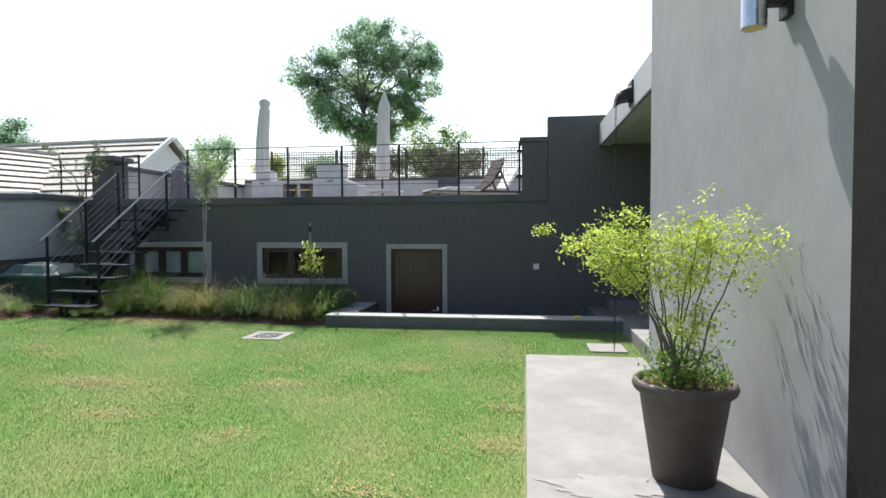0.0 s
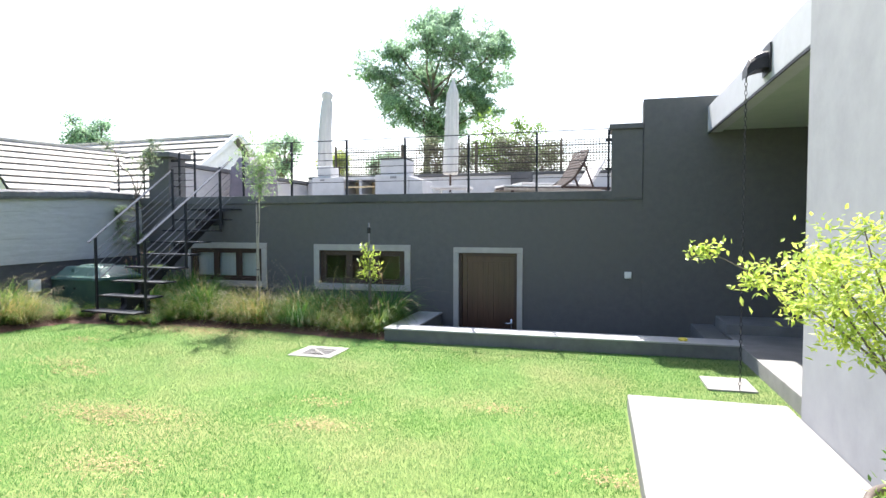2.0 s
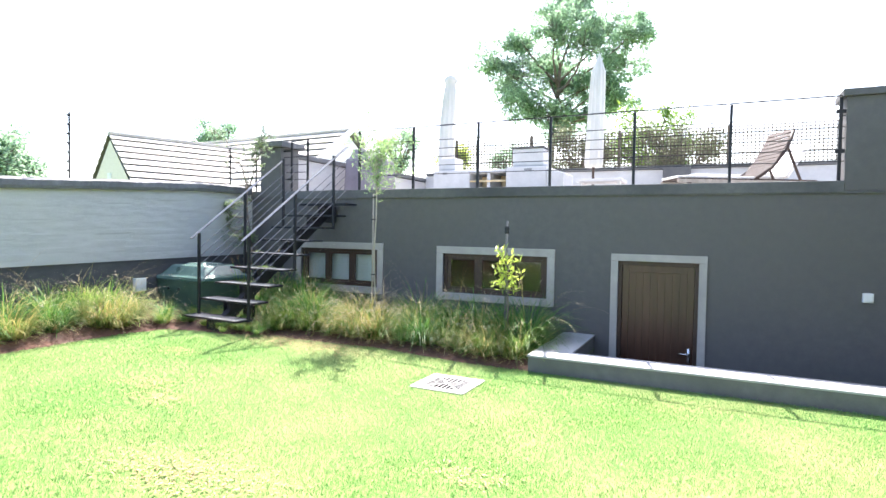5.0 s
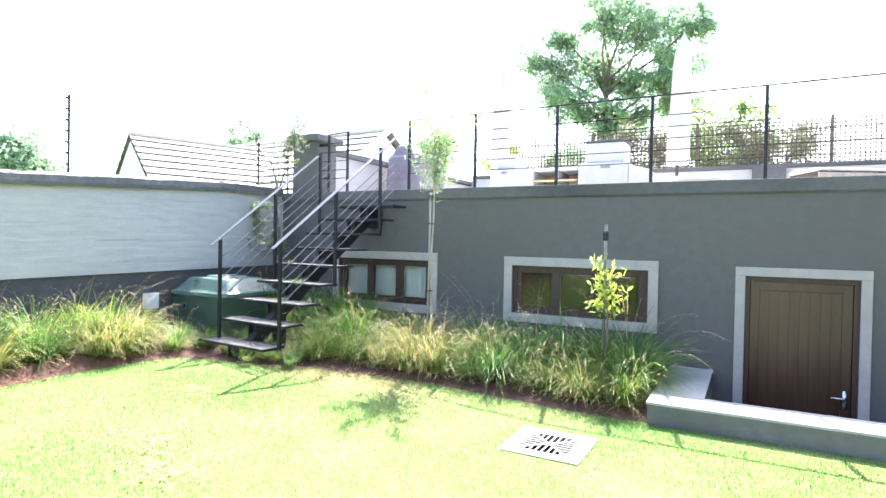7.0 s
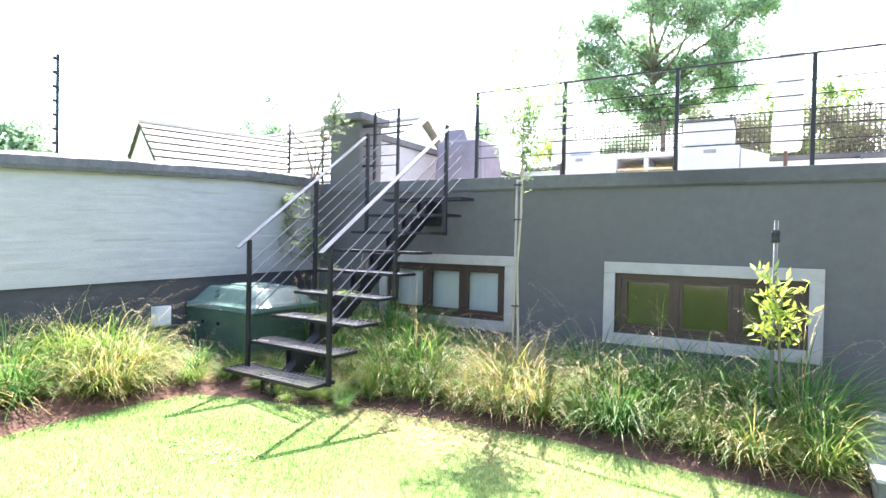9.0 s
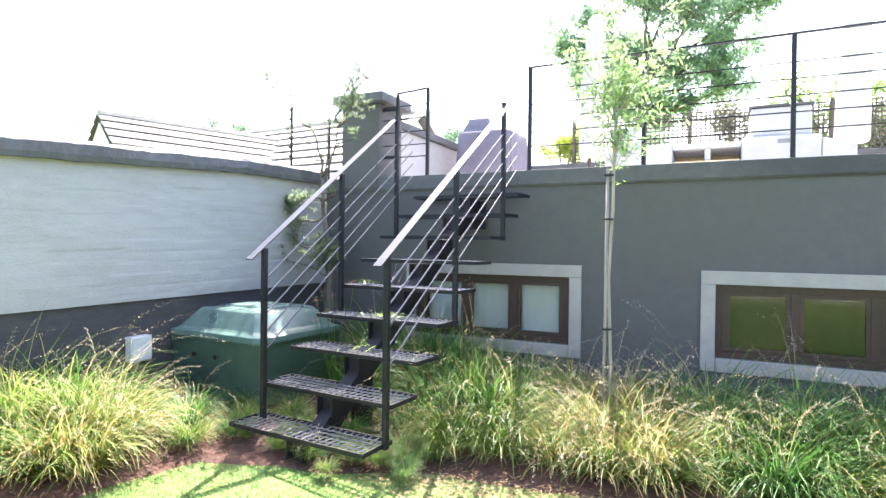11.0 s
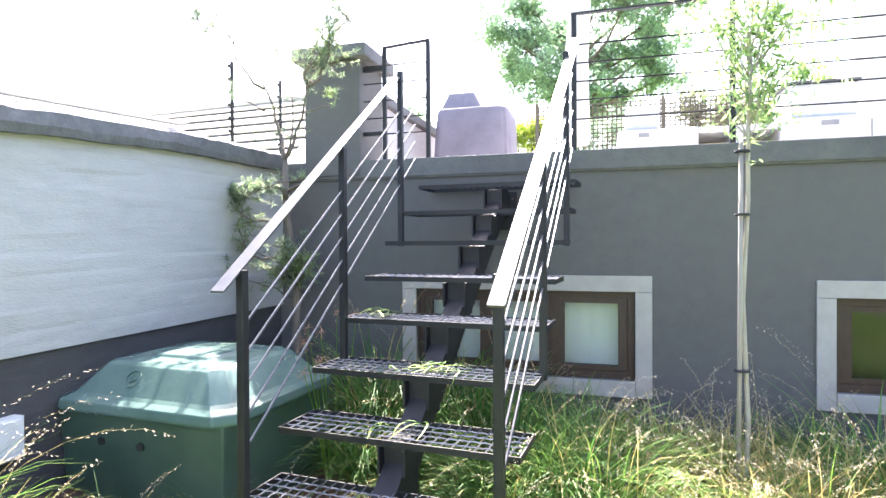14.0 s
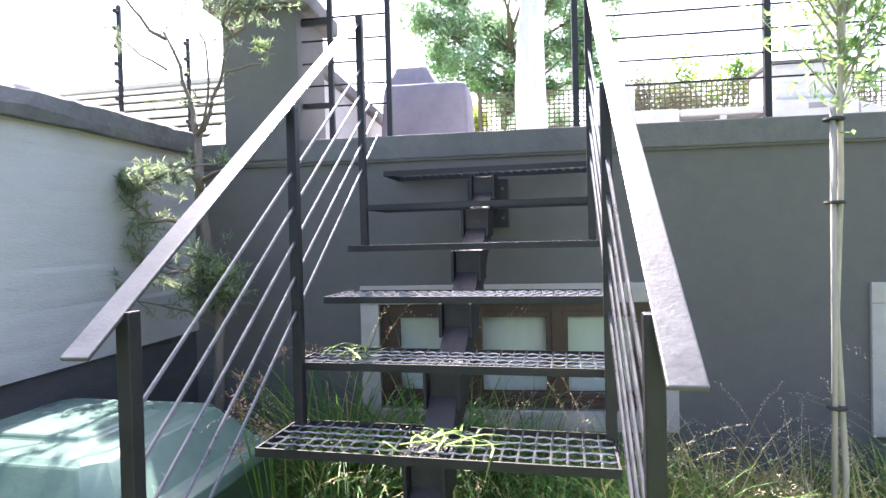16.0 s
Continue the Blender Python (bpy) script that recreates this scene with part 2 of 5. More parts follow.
ROOM = surface("room_dimness", (0.1, 0.095, 0.09), (0.13, 0.125, 0.12), 5, 0.9, 0.05)
PANE = glass("window_glass")
FLOORTILE = surface("terrace_tile", (0.36, 0.34, 0.32), (0.44, 0.42, 0.4), 6, 0.8, 0.15, 50, big=(0.33, 0.31, 0.3))


# ---- mesh tools ----
class Mesh:
    """Vertices and faces gathered in world or thing coordinates."""

    def __init__(self):
        self.v, self.f = [], []

    def quad(self, a, b, c, d):
        i = len(self.v)
        self.v += [tuple(a), tuple(b), tuple(c), tuple(d)]
        self.f.append((i, i + 1, i + 2, i + 3))
        return self

    def box(self, x0, x1, y0, y1, z0, z1, m=None):
        i = len(self.v)
        pts = [(x0, y0, z0), (x1, y0, z0), (x1, y1, z0), (x0, y1, z0), (x0, y0, z1), (x1, y0, z1), (x1, y1, z1), (x0, y1, z1)]
        if m is not None:
            pts = [tuple(m @ Vector(p)) for p in pts]
        self.v += pts
        self.f += [tuple(i + k for k in q) for q in ((3, 2, 1, 0), (4, 5, 6, 7), (0, 1, 5, 4), (1, 2, 6, 5), (2, 3, 7, 6), (3, 0, 4, 7))]
        return self

    def tube(self, pts, radii, sides=8, caps=True):
        if not isinstance(radii, (list, tuple)):
            radii = [radii] * len(pts)
        pts = [Vector(p) for p in pts]
        base = len(self.v)
        prev = None
        for k, p in enumerate(pts):
            d = (pts[min(k + 1, len(pts) - 1)] - pts[max(k - 1, 0)]).normalized()
            u = d.cross(Vector((0, 0, 1)) if abs(d.z) < 0.95 else Vector((1, 0, 0))).normalized()
            if prev is not None:
                u = (prev - d * prev.dot(d)).normalized()
            prev = u
            w = d.cross(u)
            for s in range(sides):
                a = 2 * math.pi * s / sides
                q = p + (u * math.cos(a) + w * math.sin(a)) * radii[k]
                self.v.append(tuple(q))
        for k in range(len(pts) - 1):
            for s in range(sides):
                a, b = base + k * sides + s, base + k * sides + (s + 1) % sides
                self.f.append((a, b, b + sides, a + sides))
        if caps:
            self.f.append(tuple(base + s for s in reversed(range(sides))))
            e = base + (len(pts) - 1) * sides
            self.f.append(tuple(e + s for s in range(sides)))
        return self

    def bar(self, a, b, w, h, up=(0, 0, 1)):
        """A straight rectangular bar from a to b."""
        a, b = Vector(a), Vector(b)
        d = (b - a).normalized()
        s = d.cross(Vector(up)).normalized()
        u = s.cross(d).normalized()
        i = len(self.v)
        for p in (a, b):
            for sx, sz in ((-1, -1), (1, -1), (1, 1), (-1, 1)):
                self.v.append(tuple(p + s * (sx * w / 2) + u * (sz * h / 2)))
        self.f += [tuple(i + k for k in q) for q in ((0, 1, 2, 3), (7, 6, 5, 4), (0, 4, 5, 1), (1, 5, 6, 2), (2, 6, 7, 3), (3, 7, 4, 0))]
        return self

    def lathe(self, cx, cy, profile, sides=40, wobble=0.0):
        base = len(self.v)
        for r, z in profile:
            for s in range(sides):
                a = 2 * math.pi * s / sides
                rr = r * (1 + wobble * math.sin(3 * a + z * 7))
                self.v.append((cx + rr * math.cos(a), cy + rr * math.sin(a), z))
        for k in range(len(profile) - 1):
            for s in range(sides):
                a, b = base + k * sides + s, base + k * sides + (s + 1) % sides
                self.f.append((a, b, b + sides, a + sides))
        self.f.append(tuple(base + s for s in reversed(range(sides))))
        e = base + (len(profile) - 1) * sides
        self.f.append(tuple(e + s for s in range(sides)))
        return self

    def ribbon(self, pts, widths, side):
        base = len(self.v)
        for p, w in zip(pts, widths):
            self.v.append((p[0] - side[0] * w, p[1] - side[1] * w, p[2] - side[2] * w))
            self.v.append((p[0] + side[0] * w, p[1] + side[1] * w, p[2] + side[2] * w))
        for k in range(len(pts) - 1):
            a = base + 2 * k
            self.f.append((a, a + 1, a + 3, a + 2))
        return self

    def leaf(self, p, d, up, length, width):
        """A folded pointed leaf from p along d."""
        p, d = Vector(p), Vector(d).normalized()
        s = d.cross(Vector(up))
        if s.length < 1e-3:
            s = d.cross(Vector((1, 0, 0)))
        s.normalize()
        n = s.cross(d)
        i = len(self.v)
        mid = p + d * length * 0.45 - n * length * 0.06
        tip = p + d * length - n * length * 0.1
        self.v += [tuple(p), tuple(mid + s * width / 2 + n * width * 0.18), tuple(tip), tuple(mid - s * width / 2 + n * width * 0.18), tuple(mid)]
        self.f += [(i, i + 1, i + 4), (i + 1, i + 2, i + 4), (i, i + 4, i + 3), (i + 4, i + 2, i + 3)]
        return self


def link_mesh(name, m, material, smooth=False, bevel=0.0, shift=(0, 0, 0)):
    me = bpy.data.meshes.new(name)
    sx, sy, sz = shift
    me.from_pydata([(x - sx, y - sy, z - sz) for x, y, z in m.v], [], m.f)
    if bevel:
        bm = bmesh.new()
        bm.from_mesh(me)
        bmesh.ops.remove_doubles(bm, verts=bm.verts, dist=1e-5)
        bmesh.ops.recalc_face_normals(bm, faces=bm.faces)
        edges = [e for e in bm.edges if len(e.link_faces) == 2 and e.calc_face_angle(0) > 0.5]
        bmesh.ops.bevel(bm, geom=edges, offset=bevel, segments=2, affect="EDGES", profile=0.6, clamp_overlap=True)
        bm.to_mesh(me)
        bm.free()
    if smooth:
        me.polygons.foreach_set("use_smooth", [True] * len(me.polygons))
    me.materials.append(material)
    me.update()
    return new(name, me)


def thing(name, label, category, at=(0, 0, 0), turn=0.0, group="", kind=""):
    ob = new(name)
    ob.empty_display_size = 0.1
    ob.matrix_basis = pose(*at, 0, 0, turn)
    return tagged(ob, label, category, group, kind)


def part(name, m, material, parent, label="", smooth=False, bevel=0.0, world_coords=True):
    """One mesh under a thing or a part; world coordinates are shifted to the thing's base."""
    root = parent.parent or parent
    shift = tuple(root.matrix_basis.translation) if world_coords else (0, 0, 0)
    ob = link_mesh(name, m, material, smooth, bevel, shift)
    ob.parent = parent
    if label:
        tagged(ob, label)
    return ob


def setting(name, m, material, label, category, bevel=0.0, smooth=False):
    return tagged(link_mesh(name, m, material, smooth, bevel), label, category, "", "structure")


def wall_xz(m, xs, zs, holes, y0, y1):
    """A wall along x with rectangular openings (x0, x1, z0, z1) cut through."""
    def solid(i, k):
        if not (0 <= i < len(xs) - 1 and 0 <= k < len(zs) - 1):
            return False
        cx, cz = (xs[i] + xs[i + 1]) / 2, (zs[k] + zs[k + 1]) / 2
        return not any(a < cx < b and c < cz < d for a, b, c, d in holes)
    for i in range(len(xs) - 1):
        for k in range(len(zs) - 1):
            if not solid(i, k):
                continue
            a, b, c, d = xs[i], xs[i + 1], zs[k], zs[k + 1]
            m.quad((a, y0, c), (b, y0, c), (b, y0, d), (a, y0, d))
            m.quad((b, y1, c), (a, y1, c), (a, y1, d), (b, y1, d))
            if not solid(i - 1, k):
                m.quad((a, y1, c), (a, y0, c), (a, y0, d), (a, y1, d))
            if not solid(i + 1, k):
                m.quad((b, y0, c), (b, y1, c), (b, y1, d), (b, y0, d))
            if not solid(i, k - 1):
                m.quad((a, y1, c), (b, y1, c), (b, y0, c), (a, y0, c))
            if not solid(i, k + 1):
                m.quad((a, y0, d), (b, y0, d), (b, y1, d), (a, y1, d))
    return m


# ---- plan ----
G = -0.04            # lawn level
W = 10.0             # face of the terrace wall
TOP = 2.11           # top of the terrace coping
FLOOR = 2.08         # terrace floor
HX = 2.77            # face of the house wall
WALL_TURN = radians(4.6)


def side_wall_x(y):
    """Face of the slanting side wall at y."""
    return -7.2 + (y - W) * math.tan(WALL_TURN)


def ground_z(x, y):
    """The lawn climbs gently towards the side wall and lies level elsewhere."""
    if not -20 < y < W + 0.2:
        return G
    t = min(max(0.0, -2.2 - x), 5.4)
    return G + 0.055 * t * t / (t + 0.35)


def crest_fall(y):
    """The side wall's coping falls a little towards the near end."""
    return 0.055 * min(max(y, 3.0) - 8.3, 0.6)


def base_top(y):
    return 0.985 + 0.018 * (min(max(y, 3.0), W) - 8.0)


# ---- large structure ----
# the ground with the sunken door well and the drain left open
DX, DY, DQ = -2.16, 7.48, 0.205      # drain
gx = [-3000, -7.9, -7.2, -6.5, -5.8, -5.1, -4.4, -3.7, -3.0, DX - DQ, DX + DQ, -1.21, 2.6, 3000]
gy = [-3000, -19.9, DY - DQ, DY + DQ, 8.71, W + 0.1, W + 0.3, 3000]
m = Mesh()
for i in range(len(gx) - 1):
    for k in range(len(gy) - 1):
        if (gx[i], gy[k]) not in ((-1.21, 8.71), (DX - DQ, DY - DQ)):
            m.quad(*[(px, py, ground_z(max(px, -7.9), py) if px > -100 else G) for px, py in ((gx[i], gy[k]), (gx[i + 1], gy[k]), (gx[i + 1], gy[k + 1]), (gx[i], gy[k + 1]))])
setting("ground", m, TURF, "worn green lawn ground with straw-coloured patches", "lawn")

DOOR = (-0.935, 0.02, -0.9, 1.135)
WIN1 = (-6.1, -4.59, 0.575, 1.165)
WIN2 = (-3.445, -1.87, 0.575, 1.15)
xs = sorted({-9.0, -6.1, -4.59, -3.445, -1.87, -0.935, 0.02, 1.9})
zs = sorted({-1.0, -0.9, 0.575, 1.15, 1.165, 1.135, 2.0})
m = wall_xz(Mesh(), xs, zs, [DOOR, WIN1, WIN2], W, W + 0.28)
setting("wall_north", m, CHARCOAL, "charcoal plastered terrace retaining wall", "wall")
m = Mesh().box(-7.3, 1.45, W - 0.028, W + 0.28, 1.978, TOP)
m.box(-7.3, 1.9, W - 0.018, W, 1.965, 2.0)
setting("trim_coping", m, CHARCOAL_CAP, "charcoal cement coping along the terrace edge", "coping", bevel=0.008)
m = Mesh().box(1.45, 1.895, W - 0.02, W + 0.45, 2.0, 3.03)
setting("wall_parapet", m, CHARCOAL, "low charcoal parapet pier beside the terrace", "wall", bevel=0.006)
m = Mesh().box(1.41, 1.895, W - 0.06, W + 0.5, 3.03, 3.11)
setting("trim_parapet_cap", m, CHARCOAL_CAP, "dark cement cap on the parapet pier", "coping", bevel=0.01)
m = Mesh().box(1.9, 9.0, W, W + 0.3, -1.0, 3.465)
setting("wall_north_tall", m, CHARCOAL, "tall charcoal plastered wall beside the house", "wall", bevel=0.006)
m = Mesh().box(-9, 9.0, W + 0.28, 17.0, FLOOR - 0.2, FLOOR)
setting("terrace_floor", m, FLOORTILE, "pale tiled roof terrace floor", "floor")
# closed room box added under the terrace, its dimness put into the colour
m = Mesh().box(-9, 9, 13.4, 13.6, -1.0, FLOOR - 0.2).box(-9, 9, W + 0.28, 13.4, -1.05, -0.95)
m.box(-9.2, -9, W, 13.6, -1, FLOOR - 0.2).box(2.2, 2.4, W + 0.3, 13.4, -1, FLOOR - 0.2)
setting("wall_room", m, ROOM, "added dark box for the unlit room below the terrace", "wall")

# well and kerb in front of the door
m = Mesh()
m.box(-1.21, 2.6, 8.71, W, -0.98, -0.9)
setting("floor_well", m, CONCRETE_DARK, "sunken concrete floor in front of the door", "floor")
m = Mesh().box(-1.615, 2.95, 8.365, 8.705, -0.95, 0.125).box(-1.615, -1.22, 8.706, W - 0.002, -0.95, 0.125).box(2.6, 2.9, 8.71, W - 0.002, -0.95, 0.125)
setting("wall_kerb", m, PLINTH, "grey plastered kerb wall round the sunken door well", "kerb", bevel=0.006)
m = Mesh().box(-1.625, 2.95, 8.352, 8.715, 0.126, 0.147).box(-1.625, -1.21, 8.716, W - 0.002, 0.126, 0.147)
setting("trim_kerb_top", m, PLINTH_TOP, "pale cement screed on top of the kerb", "kerb", bevel=0.004)

# house on the lawn's long side
m = Mesh().box(HX, HX + 0.3, 2.07, 5.79, -0.2, 4.6).box(HX, 9.0, -9, -8.7, -0.2, 4.6)
m.box(8.7, 9.0, -8.7, W, -0.2, 4.6).box(HX + 0.3, 8.7, 5.49, 5.79, -0.2, 4.6)
setting("wall_house", m, HOUSE_PLASTER, "light grey plastered house wall", "wall", bevel=0.006)
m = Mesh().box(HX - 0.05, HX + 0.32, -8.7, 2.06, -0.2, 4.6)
setting("wall_house_dark", m, DARK_PIER, "near-black house pier", "wall", bevel=0.006)
m = Mesh().box(HX - 0.02, 8.7, -8.7, 5.79, 4.6, 4.85)
setting("roof_house", m, FASCIA, "pale flat house roof slab", "roof")
m = Mesh().box(HX + 0.012, HX + 0.2, 5.8, W - 0.003, 2.93, 3.3)
setting("trim_fascia", m, FASCIA, "pale plastered roof fascia over the patio", "fascia", bevel=0.006)
m = Mesh().box(HX + 0.2, 8.7, 5.8, W - 0.003, 2.96, 3.26)
setting("ceiling_patio", m, SOFFIT, "grey-green patio soffit", "ceiling")
m = Mesh().box(HX + 0.01, HX + 0.025, 5.81, W - 0.01, 2.9, 2.928)
setting("trim_drip", m, STEEL, "dark drip edge under the fascia", "trim")
m = Mesh().box(2.93, 8.7, 5.8, 9.2, -0.3, 0.13).box(2.93, 8.7, 9.21, W - 0.003, -0.3, 0.26)
setting("floor_patio", m, CONCRETE, "pale concrete patio step", "step", bevel=0.012)
m = Mesh().box(1.52, HX - 0.004, -8.5, 6.1, -0.2, 0.1)
setting("pavement", m, CONCRETE, "pale concrete path slab along the house", "path", bevel=0.012)

# side boundary wall, slightly slanting
def slanted(m, x0, x1, y0, y1, z0, z1, z1_far=None):
    pts = [(side_wall_x(y0) + x0, y0), (side_wall_x(y0) + x1, y0), (side_wall_x(y1) + x1, y1), (side_wall_x(y1) + x0, y1)]
    i = len(m.v)
    far = z1 if z1_far is None else z1_far
    m.v += [(x, y, z0) for x, y in pts] + [(x, y, z) for (x, y), z in zip(pts, (z1, z1, far, far))]
    m.f += [tuple(i + k for k in q) for q in ((3, 2, 1, 0), (4, 5, 6, 7), (0, 1, 5, 4), (1, 2, 6, 5), (2, 3, 7, 6), (3, 0, 4, 7))]
    return m


setting("wall_side_base", slanted(slanted(Mesh(), -0.24, -0.02, 3.0, W - 0.003, -0.3, base_top(3.0) - 0.002, base_top(W) - 0.002), -0.24, -0.02, -9, 2.998, -0.3, base_top(3.0) - 0.002), BAGGED_DARK, "dark bagged brick base of the boundary wall", "wall")


def bagged_wall():
    """Lumpy painted brickwork: a fine sheet whose courses bulge a little."""
    m = Mesh()
    ny, nz, y0, y1, z0, z1 = 300, 48, -9.0, W - 0.003, 0.974, 2.03
    for i in range(ny + 1):
        y = y0 + (y1 - y0) * i / ny
        for k in range(nz + 1):
            z = base_top(y) + (z1 + crest_fall(y) - base_top(y)) * k / nz
            course = math.floor(z / 0.085 + 0.25 * noise.noise(Vector((y * 0.5, z, 3))))
            d = 0.005 * noise.noise(Vector((y * 1.1 + course * 7.3, course * 3.1, 0))) + 0.004 * noise.noise(Vector((y * 5, z * 14, 1)))
            d -= 0.0022 * max(0, math.cos(2 * math.pi * z / 0.085)) ** 4 * (0.5 + noise.noise(Vector((y * 0.8, course * 5.0, 4))))
            m.v.append((side_wall_x(y) + d, y, z))
    for i in range(ny):
        for k in range(nz):
            a = i * (nz + 1) + k
            m.f.append((a, a + nz + 1, a + nz + 2, a + 1))
    slanted(m, -0.24, -0.03, y0, y1, 1.0, 1.76)
    return m


setting("wall_side", bagged_wall(), BAGGED_WHITE, "white-grey bagged brick boundary wall", "wall", smooth=False)


def rough_coping():
    """Hand-laid cement coping with an uneven crest."""
    m = Mesh()
    n, y0, y1 = 320, -9.0, W - 0.06
    prof = [(0.05, 2.02), (0.062, 2.06), (0.055, 2.13), (-0.01, 2.165), (-0.26, 2.165), (-0.31, 2.13), (-0.31, 2.02)]
    for i in range(n + 1):
        y = y0 + (y1 - y0) * i / n
        for j, (x, z) in enumerate(prof):
            e = 0.009 * noise.noise(Vector((y * 4.2, j * 2.3, 8))) + 0.006 * noise.noise(Vector((y * 15, j * 1.3, 5)))
            m.v.append((side_wall_x(y) + x + e, y, z + e + crest_fall(y)))
    k = len(prof)
    for i in range(n):
        for j in range(k):
            a, b = i * k + j, i * k + (j + 1) % k
            m.f.append((a, b, b + k, a + k))
    m.f.append(tuple(range(k)))
    m.f.append(tuple(reversed(range(n * k, n * k + k))))
    return m


setting("trim_side_coping", rough_coping(), COPING, "uneven dark cement coping on the boundary wall", "coping")
m = Mesh().box(-9, 9, -9.3, -9.0, -0.3, 2.4)
setting("wall_south", m, BAGGED_WHITE, "plain pale boundary wall behind the lawn", "wall")

# pier at the head of the stair and the terrace side wall
m = Mesh().box(-6.98, -6.53, 9.96, 10.42, 2.0, 2.86)
setting("wall_pier", m, CHARCOAL, "charcoal plastered pier beside the stair", "wall", bevel=0.01)
m = Mesh().box(-7.06, -6.45, 9.89, 10.49, 2.862, 2.96)
setting("trim_pier_cap", m, COPING, "rough cement cap on the pier", "coping", bevel=0.015)
m = Mesh()
m.v += [(-6.95, 10.421, 2.0), (-6.72, 10.421, 2.0), (-6.72, 16.5, 2.0), (-6.95, 16.5, 2.0), (-6.95, 10.421, 2.74), (-6.72, 10.421, 2.74), (-6.72, 16.5, 2.72), (-6.95, 16.5, 2.72)]
m.f += [(3, 2, 1, 0), (4, 5, 6, 7), (0, 1, 5, 4), (1, 2, 6, 5), (2, 3, 7, 6), (3, 0, 4, 7)]
setting("wall_terrace_side", m, BAGGED_WHITE, "pale bagged terrace side wall", "wall")
m = Mesh().box(-7.0, -6.67, 10.495, 16.6, 2.745, 2.83)
setting("trim_terrace_side", m, COPING, "dark cement coping on the terrace side wall", "coping", bevel=0.01)
m = Mesh().box(-6.7, 6.0, 15.6, 15.85, 2.0, 2.88)
setting("wall_terrace_back", m, WHITEWASH, "pale plastered terrace back wall", "wall")
m = Mesh().box(-6.66, 6.0, 15.55, 15.9, 2.885, 2.96)
setting("trim_terrace_back", m, CHARCOAL_CAP, "dark coping on the terrace back wall", "coping", bevel=0.01)


# ---- door and windows of the terrace wall ----
def surround(parent, x0, x1, z0, z1, t, sill=True):
    """Pale raised band round an opening; x0..z1 are the opening's edges."""
    y0, y1 = W - 0.024, W + 0.06
    part("surround_head", Mesh().box(x0 - t, x1 + t, y0, W - 0.001, z1, z1 + t), SURROUND, parent, bevel=0.004)
    for a, b in ((x0 - t, x0), (x1, x1 + t)):
        part("surround_jamb", Mesh().box(a, b, y0, W - 0.001, z0 if not sill else z0 - t, z1 - 0.002), SURROUND, parent, bevel=0.004)
    if sill:
        part("window_sill", Mesh().box(x0 + 0.002, x1 - 0.002, y0 - 0.006, W - 0.001, z0 - t, z0), SURROUND, parent, bevel=0.004)


def window(name, opening, label, blind):
    x0, x1, z0, z1 = opening
    win = thing(name, label, "window", ((x0 + x1) / 2, W, z0), kind="structure")
    surround(win, x0, x1, z0, z1, 0.105)
    y0, y1 = W + 0.035, W + 0.1
    fr = part("window_frame", Mesh().box(x0, x1, y0, y1, z1 - 0.05, z1).box(x0, x1, y0, y1, z0, z0 + 0.05)
              .box(x0, x0 + 0.045, y0, y1, z0 + 0.05, z1 - 0.05).box(x1 - 0.045, x1, y0, y1, z0 + 0.05, z1 - 0.05), FRAMEWOOD, win, "dark stained timber frame", bevel=0.003)
    n = 3
    step = (x1 - x0 - 0.09) / n
    for k in range(n):
        a = x0 + 0.045 + step * k
        if k:
            part("mullion", Mesh().box(a - 0.03, a + 0.03, y0 + 0.005, y1 - 0.005, z0 + 0.05, z1 - 0.05), FRAMEWOOD, fr, bevel=0.003)
        b = a + step
        s = 0.03
        lo, hi = a + (0.03 if k else 0.001), b - (0.03 if k < n - 1 else 0.001)
        part("sash", Mesh().box(lo, hi, y0 + 0.012, y1 - 0.02, z1 - 0.085, z1 - 0.051).box(lo, hi, y0 + 0.012, y1 - 0.02, z0 + 0.051, z0 + 0.085)
             .box(lo, a + 0.06, y0 + 0.012, y1 - 0.02, z0 + 0.085, z1 - 0.085).box(b - 0.06, hi, y0 + 0.012, y1 - 0.02, z0 + 0.085, z1 - 0.085), FRAMEWOOD, win, bevel=0.003)
        p = part("pane", Mesh().box(a + 0.055, b - 0.055, y0 + 0.024, y0 + 0.03, z0 + 0.08, z1 - 0.08), PANE, win, "clear window glass")
        p.visible_shadow = False
        if blind:
            m = Mesh()
            for i in range(24):
                xa, xb = a + 0.02 + (step - 0.04) * i / 24, a + 0.02 + (step - 0.04) * (i + 1) / 24
                ya, yb = y0 + 0.085 + 0.0012 * math.sin(i * 1.3), y0 + 0.085 + 0.0012 * math.sin((i + 1) * 1.3)
                m.quad((xa, ya, z0 + 0.02), (xb, yb, z0 + 0.02), (xb, yb, z1 - 0.02), (xa, ya, z1 - 0.02))
            part("blind", m, BLIND, win, "white cloth blind behind the glass", smooth=True)
    return win


window("window_1", WIN1, "low three-light timber window with white blinds", True)
window("window_2", WIN2, "low three-light timber window above the planting", False)

x0, x1, z0, z1 = DOOR
door = thing("door_1", "closed dark-stained vertical plank door", "door", (x0, W, z0), kind="structure")
surround(door, x0, x1, z0, z1, 0.09, sill=False)
part("door_frame", Mesh().box(x0, x0 + 0.045, W + 0.03, W + 0.13, z0, z1 - 0.05).box(x1 - 0.045, x1, W + 0.03, W + 0.13, z0, z1 - 0.05).box(x0, x1, W + 0.03, W + 0.13, z1 - 0.05, z1), FRAMEWOOD, door, bevel=0.004)
leaf_ob = part("door_leaf", Mesh().box(x0 + 0.048, x1 - 0.048, W + 0.075, W + 0.11, z0 + 0.01, z1 - 0.053), DOORWOOD, door)
